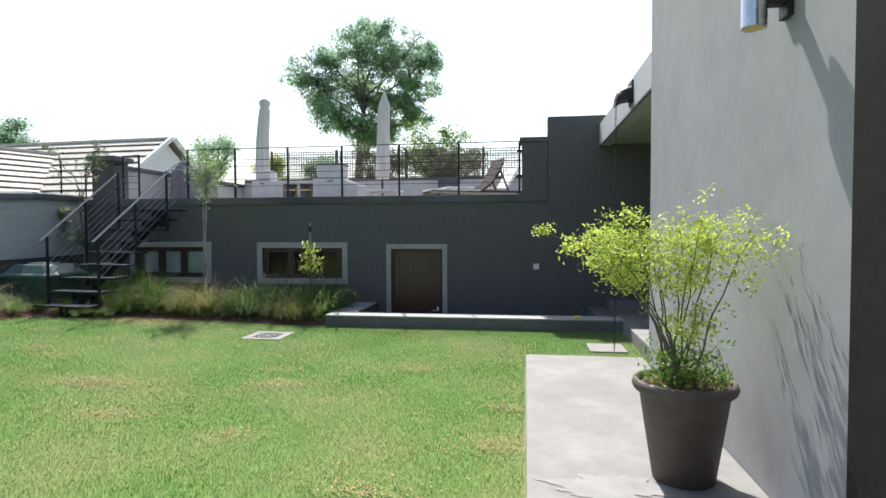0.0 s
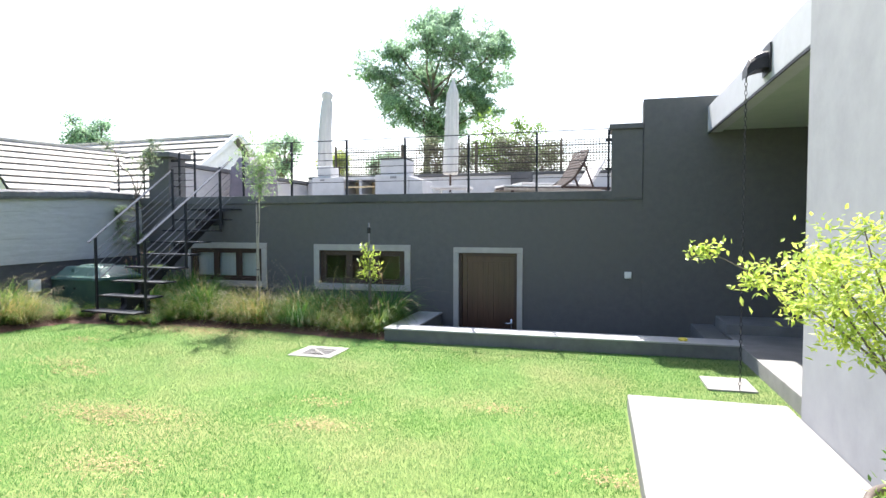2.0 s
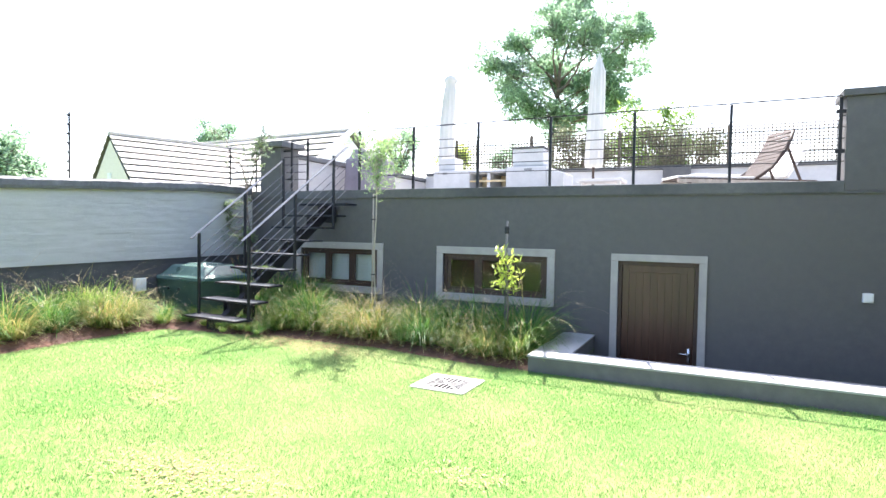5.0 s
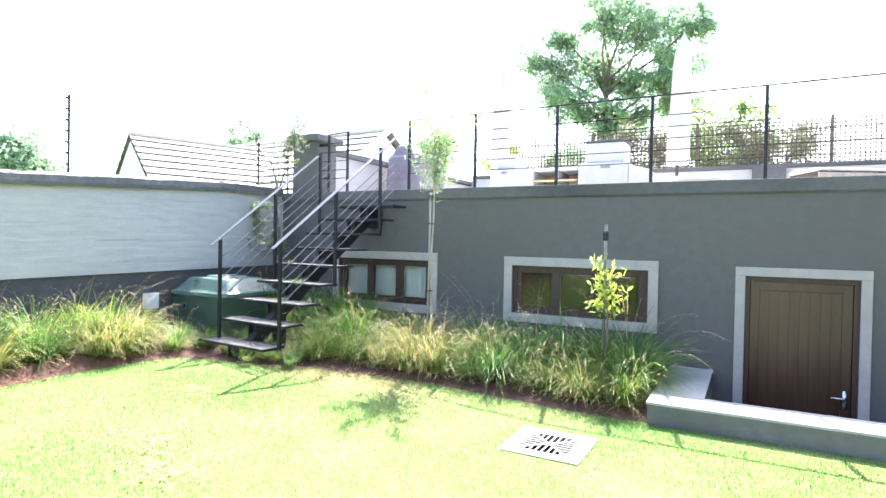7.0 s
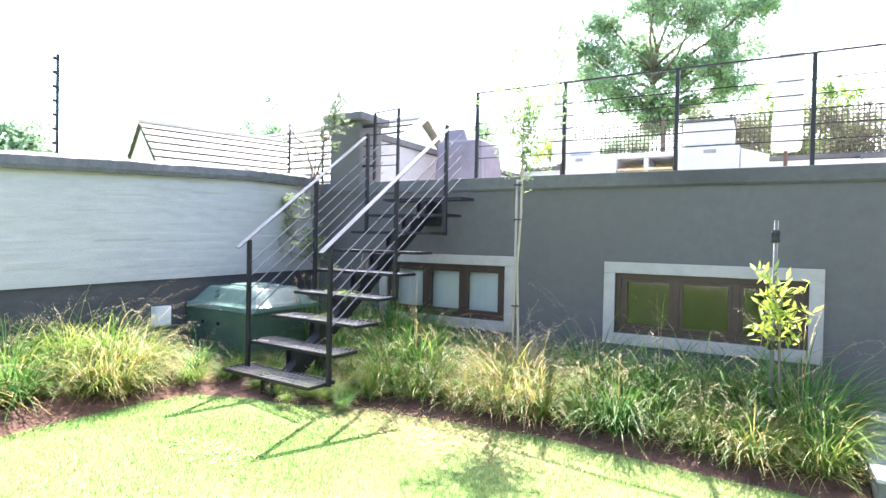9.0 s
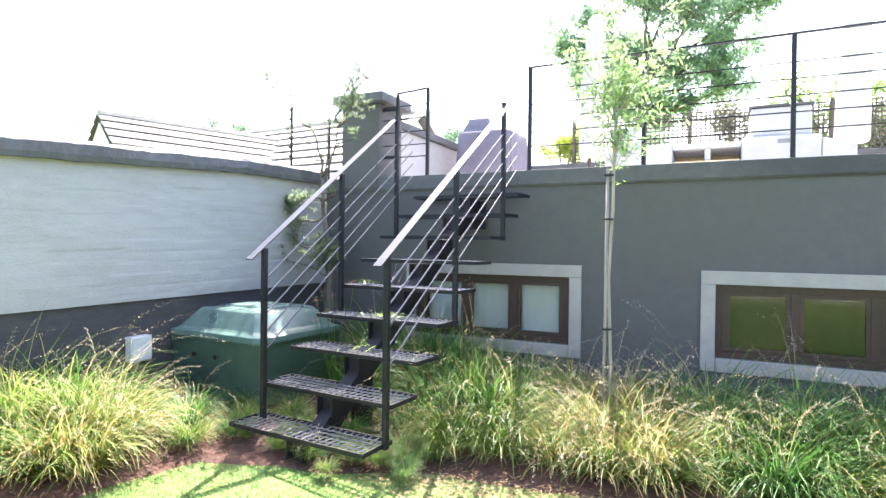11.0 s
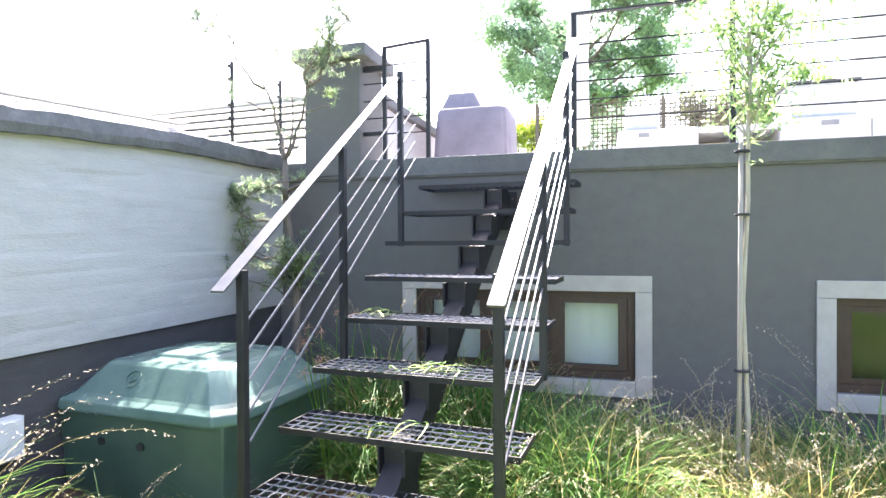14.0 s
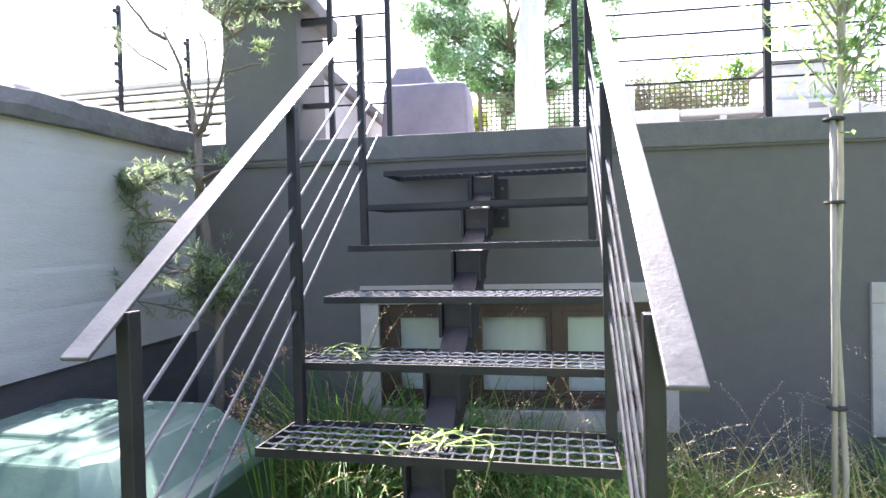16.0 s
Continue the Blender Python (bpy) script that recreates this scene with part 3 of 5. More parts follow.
part("stile", Mesh().box(x0 + 0.048, x0 + 0.13, W + 0.058, W + 0.074, z0 + 0.01, z1 - 0.053).box(x1 - 0.13, x1 - 0.048, W + 0.058, W + 0.074, z0 + 0.01, z1 - 0.053)
     .box(x0 + 0.13, x1 - 0.13, W + 0.058, W + 0.074, z1 - 0.14, z1 - 0.053), DOORWOOD, leaf_ob, bevel=0.004)
pw = (x1 - x0 - 0.262) / 8
for k in range(8):
    a = x0 + 0.131 + pw * k
    part("plank", Mesh().box(a + 0.0007, a + pw - 0.0007, W + 0.07, W + 0.0745, z0 + 0.02, z1 - 0.142), DOORWOOD, leaf_ob, bevel=0.0015)
part("door_handle", Mesh().box(x1 - 0.115, x1 - 0.075, W + 0.05, W + 0.058, -0.11, 0.07).tube([(x1 - 0.095, W + 0.055, 0.0), (x1 - 0.095, W + 0.02, 0.0), (x1 - 0.11, W + 0.012, 0.0), (x1 - 0.21, W + 0.012, 0.002)], 0.009, 8), CHROME, door, "chrome lever handle on a back plate", smooth=True)

# ---- steel stair ----
SW, SL = 0.54, 0.5   # reach of the treads to either side of the spine
GOING, RISE = 0.257, 0.2


def tread_z(k):
    return 0.32 - G + RISE * (k - 1) - 0.005 * max(0, k - 5) ** 1.5


def tread_y(k):
    return GOING * (k - 1)


stair = thing("steel_stair", "black steel garden stair with open mesh treads", "stairs", (-5.65, 7.62, G), -4.5)


def spart(name, m, material, parent=None, label="", bevel=0.0):
    return part(name, m, material, parent or stair, label, False, bevel, False)


for k in range(1, 10):
    y0, z = tread_y(k), tread_z(k)
    y1 = y0 + 0.275
    t = spart("tread", Mesh().box(-SL, SW, y0, y0 + 0.006, z - 0.026, z).box(-SL, SW, y1 - 0.006, y1, z - 0.026, z)
              .box(-SL, -SL + 0.006, y0 + 0.006, y1 - 0.006, z - 0.026, z).box(SW - 0.006, SW, y0 + 0.006, y1 - 0.006, z - 0.026, z), STEEL)
    m = Mesh()
    nx, ny = 23, 5
    for i in range(1, nx):
        x = -SL + (SL + SW) * i / nx
        pts = [(x, y0 + 0.004 + (y1 - y0 - 0.008) * j / (2 * ny), z - 0.005 + 0.0018 * (1 if (i + j) % 2 else -1)) for j in range(2 * ny + 1)]
        m.tube(pts, 0.0036, 4, False)
    for j in range(1, ny):
        y = y0 + (y1 - y0) * j / ny
        pts = [(-SL + 0.004 + (SL + SW - 0.008) * i / (2 * nx), y, z - 0.005 + 0.0018 * (1 if (i + j) % 2 else -1)) for i in range(2 * nx + 1)]
        m.tube(pts, 0.0036, 4, False)
    spart("mesh_grating", m, WIRE, t, "woven steel mesh")
    spart("bracket", Mesh().box(-0.062, -0.052, y0 + 0.05, y1 - 0.05, z - 0.16, z - 0.033).box(0.052, 0.062, y0 + 0.05, y1 - 0.05, z - 0.16, z - 0.033).box(-0.0515, 0.0515, y0 + 0.1, y0 + 0.2, z - 0.15, z - 0.14), STEEL)
for k in range(1, 9):
    # stepped box spine: one block and one raking length a step
    ya, za = tread_y(k) + 0.09, tread_z(k) - 0.04
    rise = tread_z(k + 1) - tread_z(k)
    spart("spine_section", Mesh().bar((0, ya + 0.06, za - 0.12), (0, ya + 0.06 + GOING, za - 0.12 + rise), 0.098, 0.13), STEEL, None, "black box-section spine", bevel=0.003)
    spart("tread_seat", Mesh().box(-0.05, 0.05, ya, ya + 0.13, za - 0.17, za + 0.008), STEEL, bevel=0.003)
spart("tread_seat", Mesh().box(-0.05, 0.05, tread_y(9) + 0.09, tread_y(9) + 0.28, tread_z(9) - 0.21, tread_z(9) - 0.04), STEEL, bevel=0.003)
spart("foot_post", Mesh().box(-0.049, 0.049, 0.62, 0.74, 0.1, 0.6), STEEL, bevel=0.003)
spart("foot_plate", Mesh().box(-0.08, 0.08, 0.58, 0.78, 0.17, 0.2), STEEL, bevel=0.003)
plate = spart("wall_plate", Mesh().box(-0.11, 0.11, 2.33, 2.345, tread_z(9) - 0.3, tread_z(9) - 0.04), STEEL, bevel=0.002)
for bx in (-0.08, 0.08):
    for bz in (0.09, 0.17, 0.25):
        spart("bolt", Mesh().tube([(bx, 2.33, tread_z(9) - bz), (bx, 2.318, tread_z(9) - bz)], 0.009, 6), GALV, plate)
POSTS = [(0.2, tread_z(1)), (tread_y(4) + 0.235, tread_z(4)), (tread_y(7) + 0.262, tread_z(7))]


def rail_z(y):
    return 1.405 - G + (y - 0.2) * 0.712


def rail_x(side, y):
    """The rails run square to the wall, a little askew to the treads."""
    return (-0.42 - 0.06 * (y - 0.2)) if side < 0 else (0.545 - 0.015 * (y - 0.2))


for side in (-1, 1):
    for y, z in POSTS:
        x = rail_x(side, y)
        spart("post", Mesh().box(x - 0.016, x + 0.016, y - 0.016, y + 0.016, z - 0.032, rail_z(y) + (0.03 if y > 1.5 else -0.006)), STEEL, bevel=0.003)
    ya, yb = 0.09 if side < 0 else 0.07, (1.8 if side < 0 else 2.08)
    spart("handrail", Mesh().bar((rail_x(side, ya) + side * 0.024, ya, rail_z(ya)), (rail_x(side, yb) + side * 0.024, yb, rail_z(yb)), 0.056, 0.009), GALV, None, "grey flat steel handrail", bevel=0.003)
    for d in (0.215, 0.33, 0.445, 0.56, 0.675):
        y_end = POSTS[2][0]
        spart("rod", Mesh().tube([(rail_x(side, yy), yy, rail_z(yy) - d) for yy in (POSTS[0][0], y_end, y_end + 0.28)], 0.0052, 6), STEEL_ROD, None, "thin steel infill rod")

# ---- terrace railing ----
rail = thing("terrace_railing", "black steel railing with thin horizontal rods", "railing", (-1.8, W + 0.045, TOP))
RY = W + 0.045
xs_posts = [-4.98, -4.0, -2.938, -1.877, -0.785, 0.316, 1.405]
for x in xs_posts:
    part("post", Mesh().box(x - 0.017, x + 0.017, RY - 0.017, RY + 0.017, TOP - 0.02, 3.04), STEEL, rail, bevel=0.003)
part("top_rail", Mesh().bar((-5.0, RY, 3.045), (1.45, RY, 3.055), 0.03, 0.012), STEEL, rail)
for h in (0.18, 0.31, 0.435, 0.56, 0.685):
    part("rod", Mesh().tube([(-4.995, RY, 2.15 + h), (1.47, RY, 2.15 + h)], 0.0055, 6), STEEL, rail)
for z in (2.42, 2.86):
    part("wall_lug", Mesh().box(1.36, 1.455, RY - 0.02, RY + 0.02, z, z + 0.04), STEEL, rail, bevel=0.003)
gate = thing("stair_head_railing", "short black steel railing beside the pier", "railing", (-6.2, RY, TOP))
for x, t in ((-6.36, 2.94), (-6.02, 2.965)):
    part("post", Mesh().box(x - 0.015, x + 0.015, RY - 0.015, RY + 0.015, TOP - 0.02, t), STEEL, gate, bevel=0.003)
part("top_rail", Mesh().bar((-6.37, RY, 2.95), (-6.01, RY, 2.975), 0.03, 0.012), STEEL, gate)
for h in (0.16, 0.28, 0.41, 0.54, 0.67):
    part("rod", Mesh().tube([(-6.56, RY, 2.15 + h), (-6.02, RY, 2.15 + h)], 0.0055, 6), STEEL, gate)

for z in (2.3, 2.78):
    part("wall_lug", Mesh().box(-6.545, -6.37, RY - 0.014, RY + 0.014, z, z + 0.03), STEEL, gate, bevel=0.003)

# ---- drain, paver, kerb clutter ----
drain = thing("drain_cover", "square pale concrete drain with a slotted grate", "drain", (-2.16, 7.48, G))
dm = Mesh()
for a in ((-0.29, 0.29, -0.29, -DQ), (-0.29, 0.29, DQ, 0.29), (-0.29, -DQ, -DQ, DQ), (DQ, 0.29, -DQ, DQ)):
    dm.box(DX + a[0], DX + a[1], DY + a[2], DY + a[3], G - 0.06, G + 0.012)
part("frame", dm, CONCRETE, drain, "pale concrete frame", bevel=0.005)
# Sump lining coloured black so the shade below the slots reads.
sm = Mesh().box(DX - DQ, DX + DQ, DY - DQ, DY + DQ, G - 0.5, G - 0.48)
for a in ((-DQ - 0.02, DQ + 0.02, -DQ - 0.02, -DQ), (-DQ - 0.02, DQ + 0.02, DQ, DQ + 0.02), (-DQ - 0.02, -DQ, -DQ, DQ), (DQ, DQ + 0.02, -DQ, DQ)):
    sm.box(DX + a[0], DX + a[1], DY + a[2], DY + a[3], G - 0.5, G - 0.061)
part("sump", sm, RUBBER, drain, "drain sump blackened for its shade")
gm = Mesh()
for qd in range(4):
    rot = Matrix.Translation((DX, DY, G + 0.005)) @ Matrix.Rotation(math.pi / 2 * qd, 4, "Z")
    for k in range(-4, 5):
        a = 0.044 * k
        gm.box(a - 0.0075, a + 0.0075, abs(a) + 0.008, DQ - 0.02, 0.0, 0.005, rot)
    gm.box(-0.009, 0.009, 0.0, DQ * 1.37, 0.0, 0.0055, rot @ Matrix.Rotation(math.pi / 4, 4, "Z"))
    gm.box(-DQ, DQ, DQ - 0.022, DQ, 0.0, 0.0052, rot)
part("grate", gm, CONCRETE, drain, "slotted grate")
pv = link_mesh("stepping_stone", Mesh().box(2.31, 2.76, 6.92, 7.43, G - 0.05, G + 0.02), CONCRETE, bevel=0.008)
tagged(pv, "square pale concrete stepping stone in the lawn", "paver")
dp = Mesh()
ring = []
for k in range(90):
    a = 2 * math.pi * k / 90
    rr = 1 + 0.45 * noise.noise(Vector((math.cos(a) * 2.2, math.sin(a) * 2.2, 6))) + 0.3 * noise.noise(Vector((math.cos(a) * 7, math.sin(a) * 7, 2)))
    ring.append((1.96 + 0.3 * rr * math.cos(a), 2.84 + 0.16 * rr * math.sin(a), 0.1035))
dp.v = ring
dp.f = [tuple(range(90))]
tagged(link_mesh("damp_patch", dp, CONCRETE_DARK), "dark worn patch on the concrete path", "stain", "", "structure")
yl = thing("yellow_lid", "small round yellow plastic lid on the kerb", "lid", (2.29, 8.5, 0.147))
part("rim", Mesh().lathe(2.29, 8.5, [(0.052, 0.148), (0.056, 0.152), (0.056, 0.172), (0.05, 0.178), (0.04, 0.178), (0.038, 0.17), (0.001, 0.169)], 24), YELLOW, yl, smooth=True)
sw = thing("wall_socket_box", "small white weatherproof box on the charcoal wall", "socket", (1.705, W, 0.825))
part("box", Mesh().box(1.655, 1.755, W - 0.045, W - 0.001, 0.775, 0.878), WHITE_PLASTIC, sw, bevel=0.008)
part("cover", Mesh().box(1.663, 1.747, W - 0.054, W - 0.046, 0.783, 0.868), WHITE_PLASTIC, sw, bevel=0.003)
ub = thing("utility_box", "white plastic utility box on the boundary wall", "utility box", (-7.36, 7.93, 0.62))
part("box", Mesh().box(-7.395, -7.325, 7.85, 8.02, 0.53, 0.72), WHITE_PLASTIC, ub, bevel=0.006)
part("cover", Mesh().box(-7.324, -7.316, 7.86, 8.01, 0.54, 0.71), WHITE_PLASTIC, ub, bevel=0.003)


# ---- green garden bin ----
def garden_bin():
    b = thing("garden_bin", "dark green plastic garden bin with a paler domed lid", "bin", (-6.83, 8.62, G), -4)
    low = 0.2
    w, d, hh = 0.5, 0.44, 0.74
    m = Mesh()
    rings = [(0.91, low), (0.945, low + 0.04), (0.985, 0.62), (1.0, hh)]
    for s, z in rings:
        m.v += [(-w * s, -d * s, z), (-w * s * 0.36, -d * s - 0.012, z), (w * s * 0.36, -d * s - 0.012, z), (w * s, -d * s, z), (w * s + 0.01, 0, z), (w * s, d * s, z), (0, d * s + 0.01, z), (-w * s, d * s, z), (-w * s - 0.01, 0, z)]
    n = 9
    for k in range(len(rings) - 1):
        for j in range(n):
            a, c = k * n + j, k * n + (j + 1) % n
            m.f.append((a, c, c + n, a + n))
    m.f.append(tuple(reversed(range(n))))
    m.f.append(tuple(range(3 * n, 4 * n)))
    part("body", m, PLASTIC_GREEN, b, "dark green moulded body", bevel=0.012, world_coords=False)
    lid = Mesh()
    prof = [(1.06, 0.735), (1.075, 0.75), (1.06, 0.79), (0.98, 0.805), (0.94, 0.82), (0.72, 0.945), (0.66, 0.955), (0.4, 0.957), (0.37, 0.975), (0.2, 0.978)]
    for s, z in prof:
        c = 0.07 * s
        x, y = w * s, d * s
        lid.v += [(-x + c, -y, z), (x - c, -y, z), (x, -y + c, z), (x, y - c, z), (x - c, y, z), (-x + c, y, z), (-x, y - c, z), (-x, -y + c, z)]
    for k in range(len(prof) - 1):
        for j in range(8):
            a, c = k * 8 + j, k * 8 + (j + 1) % 8
            lid.f.append((a, c, c + 8, a + 8))
    lid.f.append(tuple(range(8 * len(prof) - 8, 8 * len(prof))))
    lid.f.append(tuple(reversed(range(8))))
    lo = part("lid", lid, PLASTIC_LID, b, "pale green domed lid", bevel=0.008, world_coords=False)
    # Raised black discs draw the shade inside the vent holes.
    for x in (-0.2, 0.04):
        part("vent_disc", Mesh().tube([(x, -0.449, 0.61), (x, -0.456, 0.61)], 0.02, 14), RUBBER, b, "black disc for the shade in a vent hole", world_coords=False)
    em = Mesh()
    for radius, n in ((0.042, 14), (0.02, 3)):
        ring = [Vector((-0.1 + radius * math.cos(2 * math.pi * k / n), -0.363 + 0.6 * radius * math.sin(2 * math.pi * k / n), 0.89 + 0.8 * radius * math.sin(2 * math.pi * k / n))) for k in range(n)]
        for k in range(n):
            em.bar(ring[k], ring[(k + 1) % n], 0.006, 0.008, (0, -0.8, 0.6))
    part("emblem", em, PLASTIC_LID, lo, "small raised round emblem", world_coords=False)
    return b


garden_bin()

# ---- house fittings: lamp, spout, rain chain ----
lamp = thing("wall_lamp", "brushed steel cylinder wall lamp", "wall lamp", (HX, 2.72, 2.6))
part("cylinder", Mesh().lathe(2.61, 2.72, [(0.05, 2.46), (0.056, 2.455), (0.058, 2.46), (0.058, 2.76), (0.052, 2.765)], 28), CHROME, lamp, smooth=False)
part("lens", Mesh().lathe(2.61, 2.72, [(0.046, 2.457), (0.046, 2.465)], 20), OCHRE, lamp, "amber lamp lens")
part("bracket", Mesh().box(2.66, HX - 0.03, 2.69, 2.75, 2.56, 2.64).box(HX - 0.03, HX - 0.001, 2.67, 2.77, 2.5, 2.72), STEEL, lamp, "dark bracket", bevel=0.004)

spout = thing("roof_spout", "dark metal roof spout on the fascia", "spout", (HX, 6.95, 3.1))
m = Mesh()
prof = [(2.79, 3.04, 3.22), (2.72, 3.035, 3.21), (2.66, 3.02, 3.185), (2.61, 2.995, 3.14), (2.585, 2.97, 3.08)]
for x, zb, zt in prof:
    for k in range(9):
        a = math.pi * k / 8
        m.v.append((x, 6.95 - 0.105 * math.cos(a), zb + (zt - zb) * (0.35 + 0.65 * math.sin(a)) if 0 < k < 8 else zb))
for i in range(4):
    for k in range(8):
        a = i * 9 + k
        m.f.append((a, a + 1, a + 10, a + 9))
    m.f.append((i * 9, i * 9 + 9, i * 9 + 17, i * 9 + 8))
m.f += [tuple(range(9)), tuple(reversed(range(36, 45)))]
part("hood", m, STEEL, spout, smooth=False)
part("flange", Mesh().box(2.765, 2.781, 6.82, 7.08, 2.99, 3.26), STEEL, spout, bevel=0.003)
chain = thing("rain_chain", "thin dark rain chain hanging to the ground", "chain", (2.6, 6.95, 3.0))
link = Mesh()
N = 10
ring = [(0.012 * math.cos(2 * math.pi * k / N), 0, 0.024 * math.sin(2 * math.pi * k / N)) for k in range(N)]
link.tube(ring + [ring[0]], 0.0032, 5, False)
first_link = None
for k in range(74):
    mat = pose(0, 0, -0.004 - 0.041 * k, 0, 0, 90 * (k % 2) + 8 * math.sin(k))
    if first_link is None:
        first_link = part("link", link, STEEL, chain, world_coords=False)
        ob = first_link
    else:
        ob = new("link", first_link.data)
        ob.parent = chain
    ob.matrix_basis = mat


# ---- potted shrub ----
rng = random.Random(4)
PX, PY, PZ = 2.385, 3.02, 0.1
pot = thing("plant_pot", "large brown clay pot with a rolled rim on the path", "pot", (PX, PY, PZ))
part("bowl", Mesh().lathe(PX, PY, [(0.155, 0.1), (0.165, 0.105), (0.236, 0.575), (0.25, 0.585), (0.268, 0.6), (0.277, 0.622), (0.268, 0.65), (0.254, 0.657), (0.242, 0.648), (0.234, 0.63), (0.228, 0.61)], 56, 0.003), POT, pot, smooth=True)
part("soil", Mesh().lathe(PX, PY, [(0.229, 0.6), (0.229, 0.62), (0.19, 0.63), (0.05, 0.64)], 40, 0.01), SOIL, pot, "dark soil with bark mulch")
shrub = thing("potted_shrub", "airy multi-stemmed shrub with small lime leaves", "shrub", (PX, PY, 0.65))


def leaves_on(m, p, n, spread, length, width, up_bias=0.3):
    for _ in range(n):
        d = Vector((rng.gauss(0, 1), rng.gauss(0, 1), rng.gauss(up_bias, 0.8))).normalized()
        q = Vector(p) + Vector((rng.gauss(0, spread), rng.gauss(0, spread), rng.gauss(0, spread * 0.8)))
        m.leaf(q, d, (rng.gauss(0, 0.5), rng.gauss(0, 0.5), 1), length * rng.uniform(0.6, 1.2), width * rng.uniform(0.7, 1.2))


crown = Mesh()
low = Mesh()
stem_specs = [(-0.45, -0.06, 0.8), (-0.4, 0.1, 0.82), (-0.4, -0.12, 0.8), (-0.3, 0.08, 0.88), (-0.24, -0.05, 0.96), (-0.12, 0.1, 0.84), (-0.06, -0.12, 0.82), (0.04, 0.05, 0.88), (0.1, -0.2, 0.94), (0.15, -0.1, 0.9), (0.18, -0.28, 0.86), (0.14, 0.1, 0.8), (-0.74, 0.0, 0.9), (0.12, -0.12, 0.42)]
for k, (dx, dy, hgt) in enumerate(stem_specs):
    bx, by = PX + rng.uniform(-0.1, 0.1), PY + rng.uniform(-0.1, 0.1)
    if k == 12:
        bx, by = PX - 0.05, PY
    pts = []
    for i in range(9):
        t = i / 8
        tx, ty = t ** (1.6 if k != 12 else 1.9), t ** 1.3
        pts.append((min(bx + dx * tx + 0.012 * math.sin(i * 2 + k), 2.72), by + dy * ty + 0.012 * math.cos(i * 1.7 + k), 0.63 + 0.96 * hgt * (t if k != 12 else 0.62 * math.sin(t * 1.9) + 0.41 * t ** 3)))
    part("stem", Mesh().tube(pts, [0.007 * (1 - 0.72 * i / 8) for i in range(9)], 6), BARK, shrub, smooth=True)
    for i in range(7 if k < 2 else 6 if k != 12 else 5, 9):
        for _ in range(9):
            s = 0.07 if k != 12 else 0.022
            if k == 12 and i > 7:
                s = 0.015
            p = Vector(pts[i]) + Vector((rng.gauss(0, s), rng.gauss(0, s), rng.gauss(-0.01, s * 0.75)))
            p.x = min(p.x, 2.7)
            if rng.random() < (0.45 + 0.14 * (i - 4)):
                crown.tube([pts[i], tuple(p)], [0.002, 0.001], 3, False)
                leaves_on(crown, p, 21 if k != 12 else 12, 0.036 if k != 12 else 0.02, 0.03 if k != 12 else 0.026, 0.0135)
for _ in range(170):
    a, r = rng.uniform(0, 6.28), rng.uniform(0.02, 0.225)
    p = (PX + r * math.cos(a), PY + r * math.sin(a), 0.64 + rng.uniform(0.0, 0.26) * rng.random())
    leaves_on(low, p, 10, 0.026, 0.036, 0.014, 0.8)
for _ in range(16):
    p = (PX + rng.uniform(-0.05, 0.16), PY - rng.uniform(-0.1, 0.15), rng.uniform(0.88, 1.08))
    leaves_on(crown, p, 8, 0.035, 0.028, 0.012)
part("crown", crown, LEAF_LIME, shrub, "small lime-green leaves in loose sprays")
part("undergrowth", low, LEAF, shrub, "fine darker leaves over the pot rim")


# ---- planting beds ----
def bed_front(x):
    """Front edge of the bed along the terrace wall."""
    pts = [(-7.4, 7.0), (-6.5, 7.2), (-5.95, 7.46), (-5.42, 7.68), (-4.88, 8.0), (-3.43, 8.33), (-1.62, 8.36)]
    for (a, ya), (b, yb) in zip(pts, pts[1:]):
        if x <= b:
            return ya + (yb - ya) * (x - a) / (b - a) + 0.04 * noise.noise(Vector((x * 2.3, 0, 0))) + 0.02 * noise.noise(Vector((x * 9, 0, 0)))
    return 8.36


def bed_side(y):
    """Edge of the bed along the boundary wall."""
    return -6.22 + 0.05 * noise.noise(Vector((0, y * 1.7, 0))) + 0.02 * noise.noise(Vector((0, y * 8, 0))) + (0.25 * max(0, y - 6.9))


def bed_mesh(main):
    m = Mesh()
    nu, nv = (150, 44) if main else (190, 34)
    for i in range(nu + 1):
        for k in range(nv + 1):
            t = k / nv
            if main:
                x = -7.4 + (5.775) * i / nu
                y = bed_front(x) + (W - 0.001 - bed_front(x)) * t
            else:
                y = -2 + 9.6 * i / nu
                x = bed_side(y) + (side_wall_x(y) - 0.015 - bed_side(y)) * t
            hgt = 0.075 * min(1, t * 5) + 0.03 * noise.noise(Vector((x * 5, y * 5, 2))) * min(1, t * 6) + 0.018 * noise.noise(Vector((x * 19, y * 19, 4))) * min(1, t * 8)
            m.v.append((x, y, ground_z(x, y) - 0.012 + hgt + (0.006 if main else 0)))
    for i in range(nu):
        for k in range(nv):
            a = i * (nv + 1) + k
            m.f.append((a, a + nv + 1, a + nv + 2, a + 1) if main else (a, a + 1, a + nv + 2, a + nv + 1))
    return m


setting("ground_bed_wall", bed_mesh(True), SOIL, "bare red-brown soil bed along the terrace wall", "soil")
setting("ground_bed_side", bed_mesh(False), SOIL, "red-brown mulched bed along the boundary wall", "soil")


